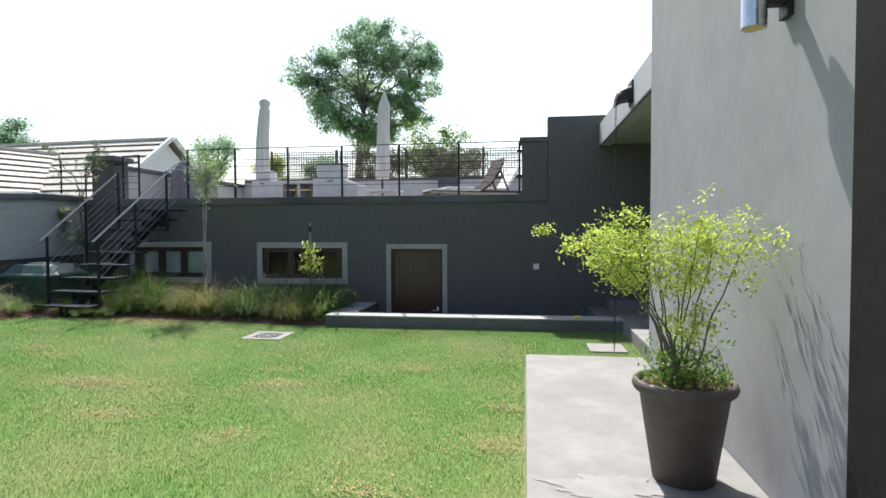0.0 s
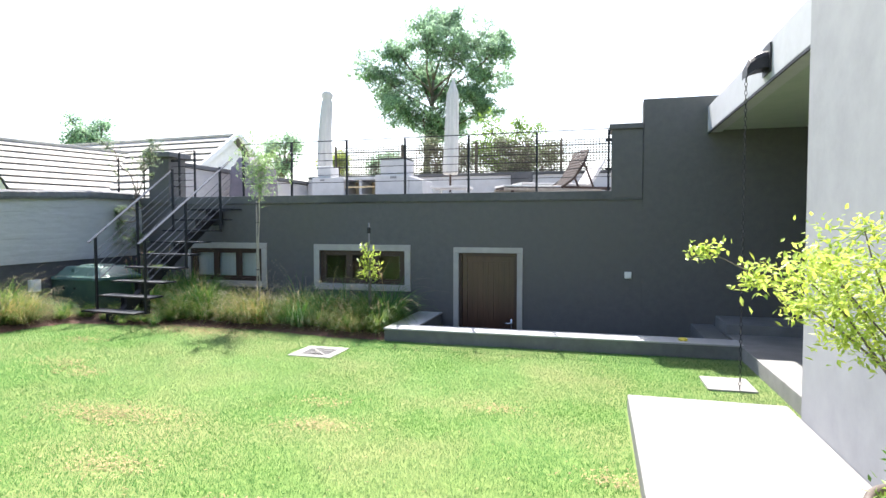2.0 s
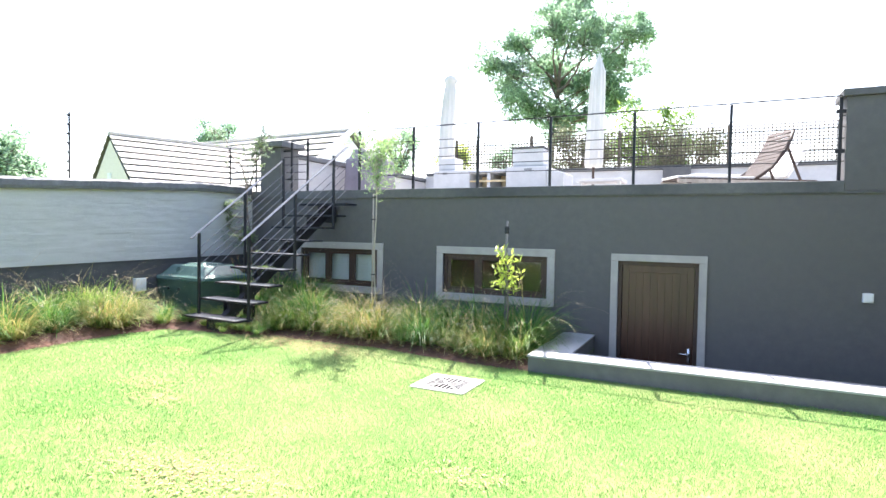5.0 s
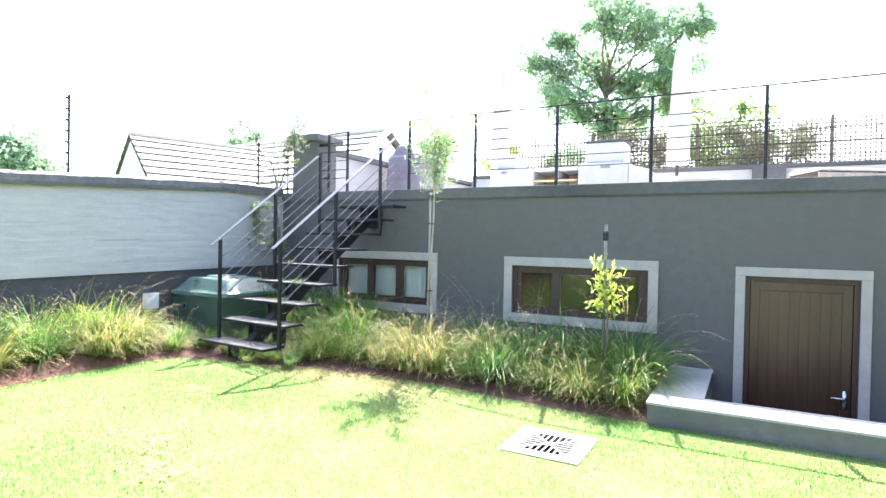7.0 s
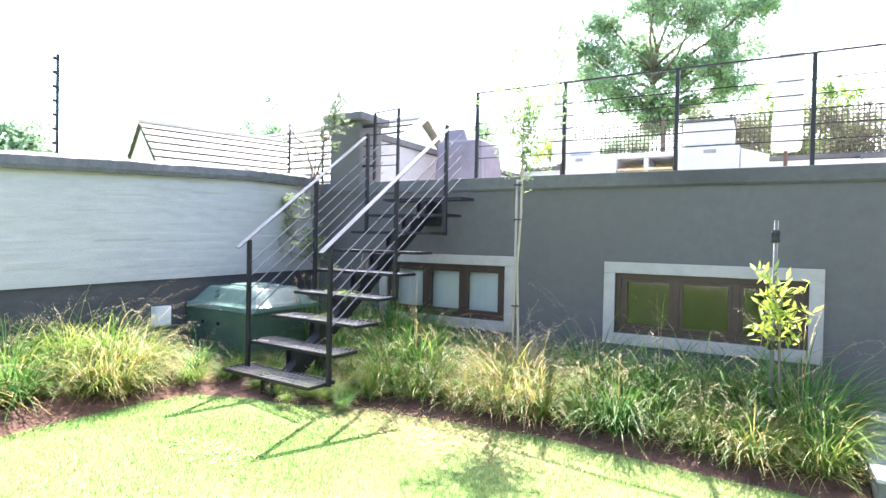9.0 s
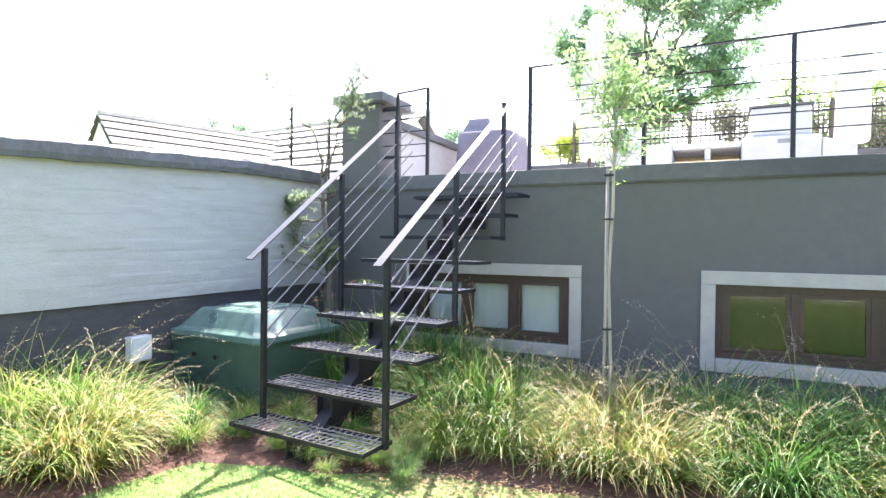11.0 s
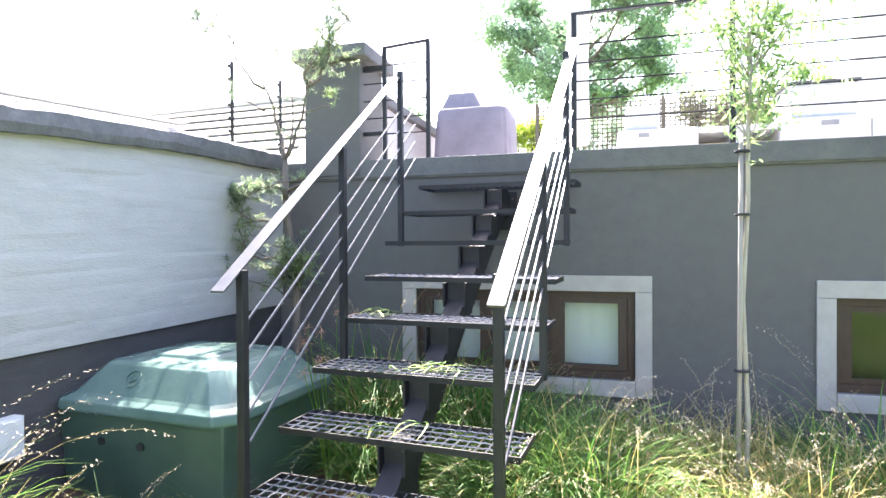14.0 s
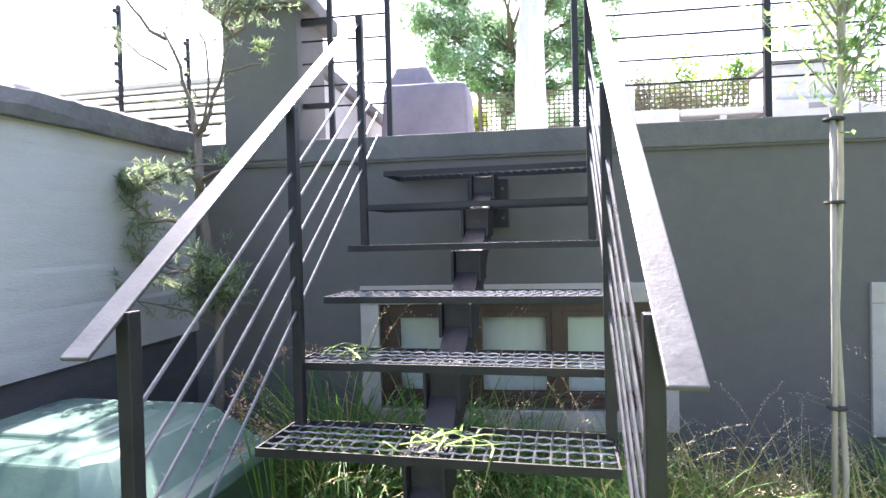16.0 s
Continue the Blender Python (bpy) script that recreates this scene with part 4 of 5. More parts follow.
def blade(m, p, az, lean, length, width, droop, segs=5):
    """One arching grass blade."""
    dx, dy = math.cos(az), math.sin(az)
    sx, sy = -dy, dx
    pts, wid = [], []
    x, y, z, a = p[0], p[1], p[2], lean
    for i in range(segs + 1):
        pts.append((x, y, max(z, 0.004)))
        wid.append(width * (1 - (i / segs) ** 2 * 0.95) * 0.5)
        s = length / segs
        x += dx * math.sin(a) * s
        y += dy * math.sin(a) * s
        z += math.cos(a) * s
        a += droop / segs * (0.6 + i / segs)
    m.ribbon(pts, wid, (sx, sy, 0))
    return pts


def clump(seed, n, height, spread, straw, seeds, label, green_mat=None):
    """A fountain of fine arching blades with stalks of small seed spikelets above it."""
    r = random.Random(seed)
    ob = thing("ornamental_grass", label, "grass clump", group="grass clumps in the beds")
    green, gold, heads = Mesh(), Mesh(), Mesh()
    for _ in range(int(n * 2.3)):
        a, rad = r.uniform(0, 6.283), spread * math.sqrt(r.random()) * 0.42
        p = (rad * math.cos(a), rad * math.sin(a), 0)
        az = a + r.gauss(0, 0.8)
        inner = 1 - rad / (spread * 0.42)
        length = height * r.uniform(0.45, 1.15) * (0.85 + 0.3 * inner)
        lean = 0.12 + 0.75 * (1 - inner) * r.random() + abs(r.gauss(0, 0.14))
        blade(gold if r.random() < straw else green, p, az, lean, length, r.uniform(0.0045, 0.0105), r.uniform(0.9, 2.6), 6)
    for _ in range(int(n * 0.25)):
        # dead thatch lying round the foot
        a = r.uniform(0, 6.283)
        blade(gold, (spread * 0.3 * math.cos(a), spread * 0.3 * math.sin(a), 0.01), a + r.gauss(0, 0.5), r.uniform(0.9, 1.4), height * r.uniform(0.35, 0.75), 0.006, r.uniform(0.6, 1.4), 5)
    for _ in range(seeds):
        a, rad = r.uniform(0, 6.283), spread * math.sqrt(r.random()) * 0.4
        length = height * r.uniform(1.0, 1.55)
        pts = blade(gold, (rad * math.cos(a), rad * math.sin(a), 0), a + r.gauss(0, 0.6), abs(r.gauss(0.2, 0.2)), length, 0.0036, r.uniform(1.0, 3.0), 9)
        for i in range(7, 10):
            b = Vector(pts[i])
            prev = Vector(pts[i - 1])
            for j in range(8):
                q = prev.lerp(b, j / 8)
                d = (b - prev).normalized() + Vector((r.gauss(0, 0.6), r.gauss(0, 0.6), r.gauss(0, 0.6)))
                q += Vector((r.gauss(0, 0.005), r.gauss(0, 0.005), r.gauss(0, 0.005)))
                heads.leaf(q, d, (0, 0, 1), r.uniform(0.007, 0.014), r.uniform(0.003, 0.0055))
    part("blades", green, green_mat or REED, ob, "arching green blades", world_coords=False)
    part("dry_blades", gold, STRAW, ob, "straw-coloured blades", world_coords=False)
    if seeds:
        part("seed_heads", heads, SEED, ob, "pale feathery seed heads", world_coords=False)
    return ob


KINDS = [clump(11, 230, 0.62, 0.34, 0.08, 16, "arching green ornamental grass with pale seed heads"),
         clump(12, 240, 0.55, 0.36, 0.42, 40, "golden ornamental grass clump gone to seed"),
         clump(13, 190, 0.74, 0.28, 0.04, 3, "upright broad green grass clump", REED_DEEP),
         clump(14, 230, 0.5, 0.4, 0.16, 14, "low sprawling yellow-green grass clump"),
         clump(15, 230, 0.72, 0.34, 0.07, 8, "tall green grass clump in soil", REED_DEEP)]
rng = random.Random(21)
first = set()


def plant(kind, x, y, s=1.0):
    z = ground_z(x, y) + 0.045
    m4 = pose(x, y, z, 0, 0, rng.uniform(0, 360))
    if kind not in first:
        first.add(kind)
        KINDS[kind].matrix_basis = m4 @ Matrix.Diagonal((s, s, s, 1))
        return
    c = copy_thing(KINDS[kind], m4)
    c.scale = (s, s, s)


# clumps along the terrace wall: a low front row set back from the soil edge, taller ones behind
for k in range(11):
    x = -4.95 + 0.305 * k + rng.uniform(-0.06, 0.06)
    kind = (3, 3, 1, 1, 1, 0, 2, 0, 3, 1, 0)[k]
    plant(kind, x, bed_front(x) + 0.42 + rng.uniform(-0.06, 0.08), rng.uniform(0.78, 0.98))
for k in range(11):
    x = -5.0 + 0.31 * k + rng.uniform(-0.08, 0.08)
    kind = (4, 0, 1, 1, 1, 1, 0, 2, 0, 3, 4)[k]
    plant(kind, x, bed_front(x) + 0.78 + rng.uniform(-0.1, 0.1), rng.uniform(0.95, 1.2))
for k in range(9):
    x = -4.8 + 0.35 * k + rng.uniform(-0.1, 0.1)
    plant(rng.choice((0, 1, 4)) if x < -3.5 else rng.choice((2, 4)), x, 9.45 + rng.uniform(-0.12, 0.15), rng.uniform(0.8, 1.05) if x < -3.5 else rng.uniform(1.1, 1.35))
# rank growth beneath and behind the stair
for x, y, k, s in ((-5.55, 9.35, 4, 1.15), (-5.8, 9.6, 4, 1.25), (-6.0, 9.3, 0, 1.05), (-5.3, 9.3, 4, 1.1), (-6.2, 9.55, 4, 1.3), (-5.45, 9.75, 2, 1.0),
                   (-5.8, 8.85, 3, 0.75), (-5.25, 8.75, 4, 0.95), (-5.1, 9.0, 0, 1.0), (-5.1, 8.4, 3, 0.7), (-5.35, 8.4, 4, 0.5), (-6.05, 8.95, 4, 0.85),
                   (-5.75, 8.35, 3, 0.45), (-6.1, 8.2, 0, 0.4), (-5.55, 8.1, 4, 0.36), (-5.2, 8.05, 3, 0.36), (-5.0, 8.2, 0, 0.45), (-5.9, 7.95, 3, 0.3), (-6.2, 7.75, 4, 0.32), (-5.35, 7.85, 3, 0.26), (-5.05, 7.95, 4, 0.26)):
    plant(k, x, y, s)
# low weeds at the foot of the stair
for k in range(26):
    plant(rng.choice((3, 4, 0)), rng.uniform(-6.25, -4.95), rng.uniform(7.62, 8.15), rng.uniform(0.16, 0.27))
for x, y, k, s in ((-6.48, 6.95, 1, 0.9), (-6.72, 7.2, 0, 0.95), (-6.32, 7.5, 3, 0.5), (-6.55, 7.72, 4, 0.5), (-6.3, 7.95, 3, 0.45), (-6.45, 8.15, 4, 0.4)):
    plant(k, x, y, s)
# clumps along the boundary wall
for k in range(12):
    y = 2.5 + 0.43 * k
    plant((4, 3, 2, 1, 0)[k % 5] if y < 6.0 else (2, 1, 1)[k % 3], bed_side(y) - 0.42 + rng.uniform(-0.07, 0.07), y + rng.uniform(-0.08, 0.08), rng.uniform(0.85, 1.05))
    plant(rng.choice((4, 2, 0, 0)), bed_side(y) - 0.85 + rng.uniform(-0.1, 0.1), y + rng.uniform(-0.12, 0.12), rng.uniform(0.95, 1.2))


def stair_point(x, y, z):
    return stair.matrix_basis @ Vector((x, y, z))


def tread_clippings(k, x, n, label):
    """Limp cut blades lying across one tread."""
    c = stair_point(x, tread_y(k) + 0.12, tread_z(k) + 0.004)
    ob = thing("grass_clippings", label, "clippings", tuple(c))
    m = Mesh()
    for _ in range(n):
        a = rng.uniform(0, 6.283)
        length, bow, lift = rng.uniform(0.08, 0.24), rng.uniform(-0.05, 0.05), rng.uniform(0.004, 0.035)
        ox, oy = rng.gauss(0, 0.06), rng.gauss(0, 0.04)
        pts = []
        for i in range(6):
            t = i / 5 - 0.5
            px, py = ox + math.cos(a) * length * t - math.sin(a) * bow * (0.25 - t * t) * 4, oy + math.sin(a) * length * t + math.cos(a) * bow * (0.25 - t * t) * 4
            over = max(0.0, -0.12 - py)
            pts.append((px, py, 0.004 + lift * (0.25 - t * t) * 4 - over * 1.2))
        m.ribbon(pts, [0.0025, 0.0035, 0.0038, 0.0036, 0.003, 0.001], (-math.sin(a), math.cos(a), 0))
    part("cut_grass", m, REED, ob, "pale limp cut blades", world_coords=False)


tread_clippings(4, 0.08, 24, "small heap of pale cut grass on a stair tread")
tread_clippings(5, -0.3, 12, "dry grass bits on a stair tread")
tread_clippings(3, 0.02, 6, "few cut grass blades on a stair tread")


def flower_stalks():
    """Dry brown flower clusters leaning through the stair rods."""
    base = Vector((-6.2, 8.85, ground_z(-6.2, 8.85) + 0.03))
    ob = thing("dry_flower", "dry brown flower clusters on thin green stalks", "flower", tuple(base))
    for k in range(9):
        a = rng.uniform(0, 6.283)
        tip = Vector((0.02 + 0.16 * math.cos(a), -0.1 + 0.16 * math.sin(a), rng.uniform(0.62, 1.0)))
        foot = Vector((0.04 * math.cos(a), 0.04 * math.sin(a), 0))
        mid = foot.lerp(tip, 0.55) + Vector((0, 0, 0.06))
        stem = part("stem", Mesh().tube([foot, mid, tip], [0.004, 0.003, 0.002], 5, False), REED, ob, world_coords=False)
        m = Mesh()
        for _ in range(40):
            d = Vector((rng.gauss(0, 1), rng.gauss(0, 1), rng.gauss(0.3, 0.8))).normalized()
            m.leaf(tip + d * rng.uniform(0.0, 0.035), d, (0, 0, 1), rng.uniform(0.01, 0.022), rng.uniform(0.005, 0.009))
        part("flower_head", m, DRY_FLOWER, stem, "faded pinkish-brown flower head", world_coords=False)


flower_stalks()


# ---- young trees ----
def branch(m, p, d, length, r, segs=5, wob=0.15, lift=0.0):
    pts = [Vector(p)]
    d = Vector(d).normalized()
    for i in range(segs):
        d = (d + Vector((rng.gauss(0, wob), rng.gauss(0, wob), rng.gauss(lift, wob)))).normalized()
        pts.append(pts[-1] + d * length / segs)
    m.tube(pts, [r * (1 - 0.65 * i / segs) for i in range(segs + 1)], 6)
    return pts


sap = thing("young_tree", "slender staked young tree with a pale trunk", "tree", (-4.12, 9.17, G + 0.04))
tm = Mesh().tube([(-4.12, 9.17, 0.0), (-4.1, 9.16, 0.6), (-4.125, 9.165, 1.2), (-4.1, 9.17, 1.7), (-4.1, 9.17, 2.05), (-4.09, 9.15, 2.4)], [0.013, 0.012, 0.012, 0.011, 0.01, 0.007], 8)
cr = Mesh()
for k in range(24):
    a = rng.uniform(0, 6.283)
    pts = branch(tm, (-4.1, 9.165, rng.uniform(1.95, 2.45)), (math.cos(a) * 0.5, math.sin(a) * 0.5, 1), rng.uniform(0.3, 0.68), 0.004)
    for p in pts[1:]:
        for _ in range(4):
            q = p + Vector((rng.gauss(0, 0.06), rng.gauss(0, 0.06), rng.gauss(0, 0.06)))
            leaves_on(cr, q, 3, 0.02, 0.062, 0.017, 0.1)
for a, up, length in ((-0.2, 1.5, 0.85), (0.3, 1.3, 0.8), (2.9, 1.9, 0.7), (-1.2, 2.2, 0.8), (1.4, 2.2, 0.85)):
    pts = branch(tm, (-4.1, 9.16, 2.3), (math.cos(a) * 0.75, math.sin(a) * 0.75, up), length, 0.005, 7, 0.1, 0.02)
    for p in pts[2:]:
        for _ in range(5):
            leaves_on(cr, p + Vector((rng.gauss(0, 0.06), rng.gauss(0, 0.06), rng.gauss(0, 0.06))), 3, 0.02, 0.07, 0.02, 0.0)
part("trunk", tm, BARK_PALE, sap, smooth=True)
part("crown", cr, LEAF_PALE, sap, "narrow fresh green leaves")
stake = thing("tree_stake", "weathered timber stake tied to the young tree", "stake", (-4.16, 9.14, G))
part("pole", Mesh().tube([(-4.15, 9.155, G), (-4.14, 9.15, 1.0), (-4.135, 9.15, 1.98)], [0.012, 0.011, 0.011], 8), STAKE, stake, smooth=True)
for z in (0.85, 1.62, 1.93):
    part("tie", Mesh().lathe(-4.13, 9.155, [(0.034, z), (0.037, z + 0.004), (0.034, z + 0.012)], 14), RUBBER, stake, "black rubber tie")

sap2 = thing("lemon_sapling", "small staked sapling with large glossy lime leaves", "sapling", (-2.1, 9.05, G + 0.04))
tm, cr = Mesh(), Mesh()
tm.tube([(-2.1, 9.05, 0), (-2.09, 9.04, 0.5), (-2.1, 9.03, 0.95), (-2.08, 9.02, 1.15)], [0.012, 0.01, 0.008, 0.004], 7)
for k in range(14):
    a = rng.uniform(0, 6.283)
    pts = branch(tm, (-2.1, 9.035, rng.uniform(0.7, 1.1)), (math.cos(a) * 0.9, math.sin(a) * 0.9, 0.8), rng.uniform(0.12, 0.24), 0.004, 4)
    for p in pts[1:]:
        leaves_on(cr, p, 4, 0.035, 0.095, 0.03, 0.5)
part("trunk", tm, BARK, sap2, smooth=True)
part("crown", cr, LEAF_LIME, sap2, "large lime leaves")
stake2 = thing("tree_stake", "grey metal stake with a black clip above the sapling", "stake", (-2.14, 9.08, G))
part("pole", Mesh().tube([(-2.14, 9.08, G), (-2.135, 9.08, 1.62)], 0.014, 8), PLINTH, stake2, smooth=True)
part("tie", Mesh().lathe(-2.137, 9.08, [(0.026, 1.46), (0.03, 1.48), (0.026, 1.5), (0.03, 1.53), (0.024, 1.55)], 12), RUBBER, stake2, "black rubber clip")
part("tie", Mesh().lathe(-2.137, 9.08, [(0.028, 0.7), (0.032, 0.72), (0.028, 0.76)], 12), RUBBER, stake2, "black rubber clip")

pod = thing("corner_tree", "thin feathery-leaved tree in the wall corner", "tree", (-6.95, 9.6, G))
tm, cr = Mesh(), Mesh()
tm.tube([(-6.85, 9.62, G), (-6.88, 9.62, 0.6), (-6.84, 9.6, 1.2), (-6.92, 9.58, 1.75), (-6.9, 9.55, 2.1)], [0.032, 0.029, 0.026, 0.022, 0.018], 9)


def limb(p0, p1, r, tufts, size, bend=0.08):
    """A thin limb with needle-leaved tufts on twigs near its end."""
    p0, p1 = Vector(p0), Vector(p1)
    pts = []
    off = Vector((rng.gauss(0, bend), rng.gauss(0, bend), rng.gauss(0, bend)))
    for i in range(8):
        t = i / 7
        pts.append(p0.lerp(p1, t) + off * math.sin(t * math.pi) + Vector((rng.gauss(0, 0.008), rng.gauss(0, 0.008), rng.gauss(0, 0.008))))
    r *= 1.25
    tm.tube(pts, [r * (1 - 0.7 * i / 7) for i in range(8)], 6)
    for _ in range(int(tufts * 2.5)):
        p = pts[rng.choice((4, 5, 6, 7, 7))]
        q = p + Vector((rng.gauss(0, size), rng.gauss(0, size), rng.gauss(0.02, size * 0.7)))
        if q.z < 2.2:
            q.x = max(q.x, side_wall_x(q.y) + 0.04)
        tm.tube([p, p.lerp(q, 0.6) + Vector((0, 0, 0.01)), q], [0.003, 0.002, 0.001], 3, False)
        axis = (q - p).normalized()
        for _ in range(24):
            s = q - axis * rng.uniform(0, 0.07)
            d = axis * rng.uniform(0.1, 0.9) + Vector((rng.gauss(0, 0.6), rng.gauss(0, 0.6), rng.gauss(0.1, 0.5)))
            cr.leaf(s, d, (rng.gauss(0, 0.4), rng.gauss(0, 0.4), 1), rng.uniform(0.025, 0.055), rng.uniform(0.0045, 0.008))


HEAD = (-6.9, 9.55, 2.08)
limb((-6.9, 9.57, 1.7), (-7.36, 9.45, 1.86), 0.012, 14, 0.06)
limb((-6.9, 9.57, 1.8), (-7.12, 9.42, 1.82), 0.012, 16, 0.07)
limb((-6.9, 9.57, 1.85), (-6.95, 9.4, 1.86), 0.01, 6, 0.06)
limb((-6.9, 9.57, 1.4), (-7.18, 9.42, 1.62), 0.01, 7, 0.06)
limb((-6.85, 9.6, 1.2), (-6.82, 9.42, 1.47), 0.012, 24, 0.07)
limb((-6.85, 9.6, 1.15), (-6.7, 9.42, 1.36), 0.01, 20, 0.07)
limb((-6.85, 9.6, 1.1), (-6.95, 9.42, 1.33), 0.01, 12, 0.07)
limb((-6.86, 9.6, 1.0), (-7.33, 9.45, 1.42), 0.008, 3, 0.08)
limb((-6.86, 9.6, 1.1), (-7.28, 9.4, 1.3), 0.006, 2, 0.08)
limb(HEAD, (-7.05, 9.5, 2.6), 0.014, 2, 0.08)
limb((-7.04, 9.5, 2.55), (-7.3, 9.5, 2.95), 0.008, 3, 0.07, 0.03)
limb((-7.25, 9.5, 2.9), (-7.52, 9.48, 3.06), 0.005, 9, 0.07, 0.02)
limb((-7.03, 9.5, 2.4), (-7.28, 9.5, 2.6), 0.005, 3, 0.07)
limb(HEAD, (-6.72, 9.55, 2.6), 0.013, 4, 0.07)
limb((-6.73, 9.55, 2.55), (-6.55, 9.55, 2.92), 0.009, 16, 0.08)
limb((-6.7, 9.55, 2.6), (-6.42, 9.55, 2.98), 0.008, 22, 0.09)
limb((-6.7, 9.55, 2.6), (-6.5, 9.55, 3.12), 0.007, 12, 0.08)
limb((-6.75, 9.55, 2.4), (-6.55, 9.5, 2.5), 0.005, 3, 0.06)
limb(HEAD, (-7.0, 9.5, 2.25), 0.006, 3, 0.09)
limb(HEAD, (-6.95, 9.55, 2.75), 0.007, 3, 0.08)
part("trunk", tm, BARK, pod, smooth=True)
part("crown", cr, LEAF_FEATHER, pod, "narrow feathery leaves in tufts")

# ---- terrace furniture ----
def umbrella(x, y, blunt, label):
    u = thing("closed_umbrella", label, "umbrella", (x, y, FLOOR), group="closed umbrellas on the terrace")
    part("pole", Mesh().tube([(x, y, FLOOR), (x, y, 4.7)], 0.025, 10), WOOD, u, smooth=True)
    part("base", Mesh().lathe(x, y, [(0.3, FLOOR), (0.3, FLOOR + 0.06), (0.08, FLOOR + 0.1), (0.05, FLOOR + 0.25), (0.03, FLOOR + 0.26)], 24), CONCRETE_DARK, u, smooth=False)
    m = Mesh()
    prof = [(0.155, 2.74), (0.17, 2.8), (0.165, 3.2), (0.15, 3.8), (0.135, 4.3), (0.12, 4.55)] + ([(0.1, 4.62), (0.135, 4.68), (0.13, 4.76), (0.07, 4.82), (0.01, 4.84)] if blunt else [(0.09, 4.66), (0.05, 4.78), (0.015, 4.86), (0.004, 4.9)])
    sides = 32
    for r, z in prof:
        for s in range(sides):
            a = 2 * math.pi * s / sides
            rr = r * (1 + 0.1 * math.cos(8 * a + z * 0.6) * (0.4 if z > 4.6 else 1)) + 0.006 * noise.noise(Vector((math.cos(a) * 2, math.sin(a) * 2, z * 3)))
            lean = 0.03 * (z - 2.7) if not blunt else 0.035 * (z - 2.7) + 0.02 * math.sin(z * 3)
            m.v.append((x + rr * math.cos(a) + lean, y + rr * math.sin(a), z))
    for k in range(len(prof) - 1):
        for s in range(sides):
            a, b = k * sides + s, k * sides + (s + 1) % sides
            m.f.append((a, b, b + sides, a + sides))
    m.f.append(tuple(range((len(prof) - 1) * sides, len(prof) * sides)))
    m.f.append(tuple(reversed(range(sides))))
    part("canopy", m, CANVAS, u, "furled cream canvas canopy", smooth=True)


umbrella(-5.16, 13.6, True, "tall furled cream umbrella with a capped top")
umbrella(-1.98, 13.5, False, "tall furled cream umbrella with a pointed top")

cook = thing("masonry_counter", "whitewashed built-in outdoor cooking counter", "counter", (-3.45, 12.2, FLOOR))


CX, CY, CZ = -0.16, 0.52, 0.035      # the counter stands back from the terrace edge


def block(x0, x1, y0, y1, z0, z1):
    return Mesh().box(x0 + CX, x1 + CX, y0 + CY, y1 + CY, z0 if z0 == FLOOR else z0 + CZ, z1 + CZ)


part("end_block", block(-4.5, -3.75, 11.5, 12.2, FLOOR, 2.57), WHITEWASH, cook, bevel=0.025)
part("end_hood", block(-4.42, -4.1, 11.6, 12.0, 2.572, 2.82), WHITEWASH, cook, bevel=0.03)
part("worktop", block(-3.748, -3.06, 11.5, 12.2, 2.5, 2.56), WHITEWASH, cook, bevel=0.01)
part("niche", block(-3.748, -3.06, 12.1, 12.2, FLOOR, 2.498), OCHRE, cook, "ochre back of the open shelf")
part("divider", block(-3.42, -3.36, 11.52, 12.098, FLOOR, 2.498), WHITEWASH, cook, bevel=0.004)
part("hearth_block", block(-3.058, -2.32, 11.5, 12.2, FLOOR, 2.6), WHITEWASH, cook, bevel=0.03)
part("chimney_box", block(-2.97, -2.4, 11.58, 12.1, 2.602, 2.92), WHITEWASH, cook, bevel=0.03)
part("chimney_cap", block(-2.99, -2.38, 11.56, 12.12, 2.922, 2.945), CHARCOAL_CAP, cook, bevel=0.004)
part("vent", block(-2.72, -2.58, 11.494, 11.499, 2.515, 2.56), CONCRETE_DARK, cook, "small grey vent plate")
part("vent", block(-4.3, -4.2, 11.494, 11.499, 2.49, 2.53), CONCRETE_DARK, cook, "small grey vent plate")
m = Mesh()
m.v += [(x + CX, y + CY, z if z == FLOOR else z + CZ) for x, y, z in ((-2.318, 11.5, FLOOR), (-2.02, 11.5, FLOOR), (-2.02, 12.2, FLOOR), (-2.318, 12.2, FLOOR), (-2.318, 11.5, 2.56), (-2.02, 11.5, 2.47), (-2.02, 12.2, 2.47), (-2.318, 12.2, 2.56))]
m.f += [(3, 2, 1, 0), (4, 5, 6, 7), (0, 1, 5, 4), (1, 2, 6, 5), (2, 3, 7, 6), (3, 0, 4, 7)]
part("sloping_wing", m, WHITEWASH, cook, bevel=0.015)
part("shelf_edge", block(-3.74, -3.07, 11.49, 11.53, 2.34, 2.37), OCHRE, cook, "ochre timber shelf edge", bevel=0.003)

cov = thing("covered_barbecue", "barbecue under a mauve-grey fabric cover", "barbecue", (-6.09, 12.05, FLOOR))
m = Mesh()
ring = 64
tiers = [(0.0, 0.0, 0.4, 0.37, 0.02), (0.0, 0.0, 0.39, 0.36, 0.3), (0.0, 0.0, 0.375, 0.35, 0.6), (0.0, 0.0, 0.365, 0.34, 0.76), (0.0, 0.0, 0.35, 0.33, 0.79), (-0.12, 0.0, 0.23, 0.25, 0.805), (-0.13, 0.0, 0.2, 0.22, 0.86), (-0.14, 0.0, 0.145, 0.17, 0.98), (-0.14, 0.0, 0.13, 0.15, 1.0), (-0.14, 0.0, 0.05, 0.06, 1.0)]
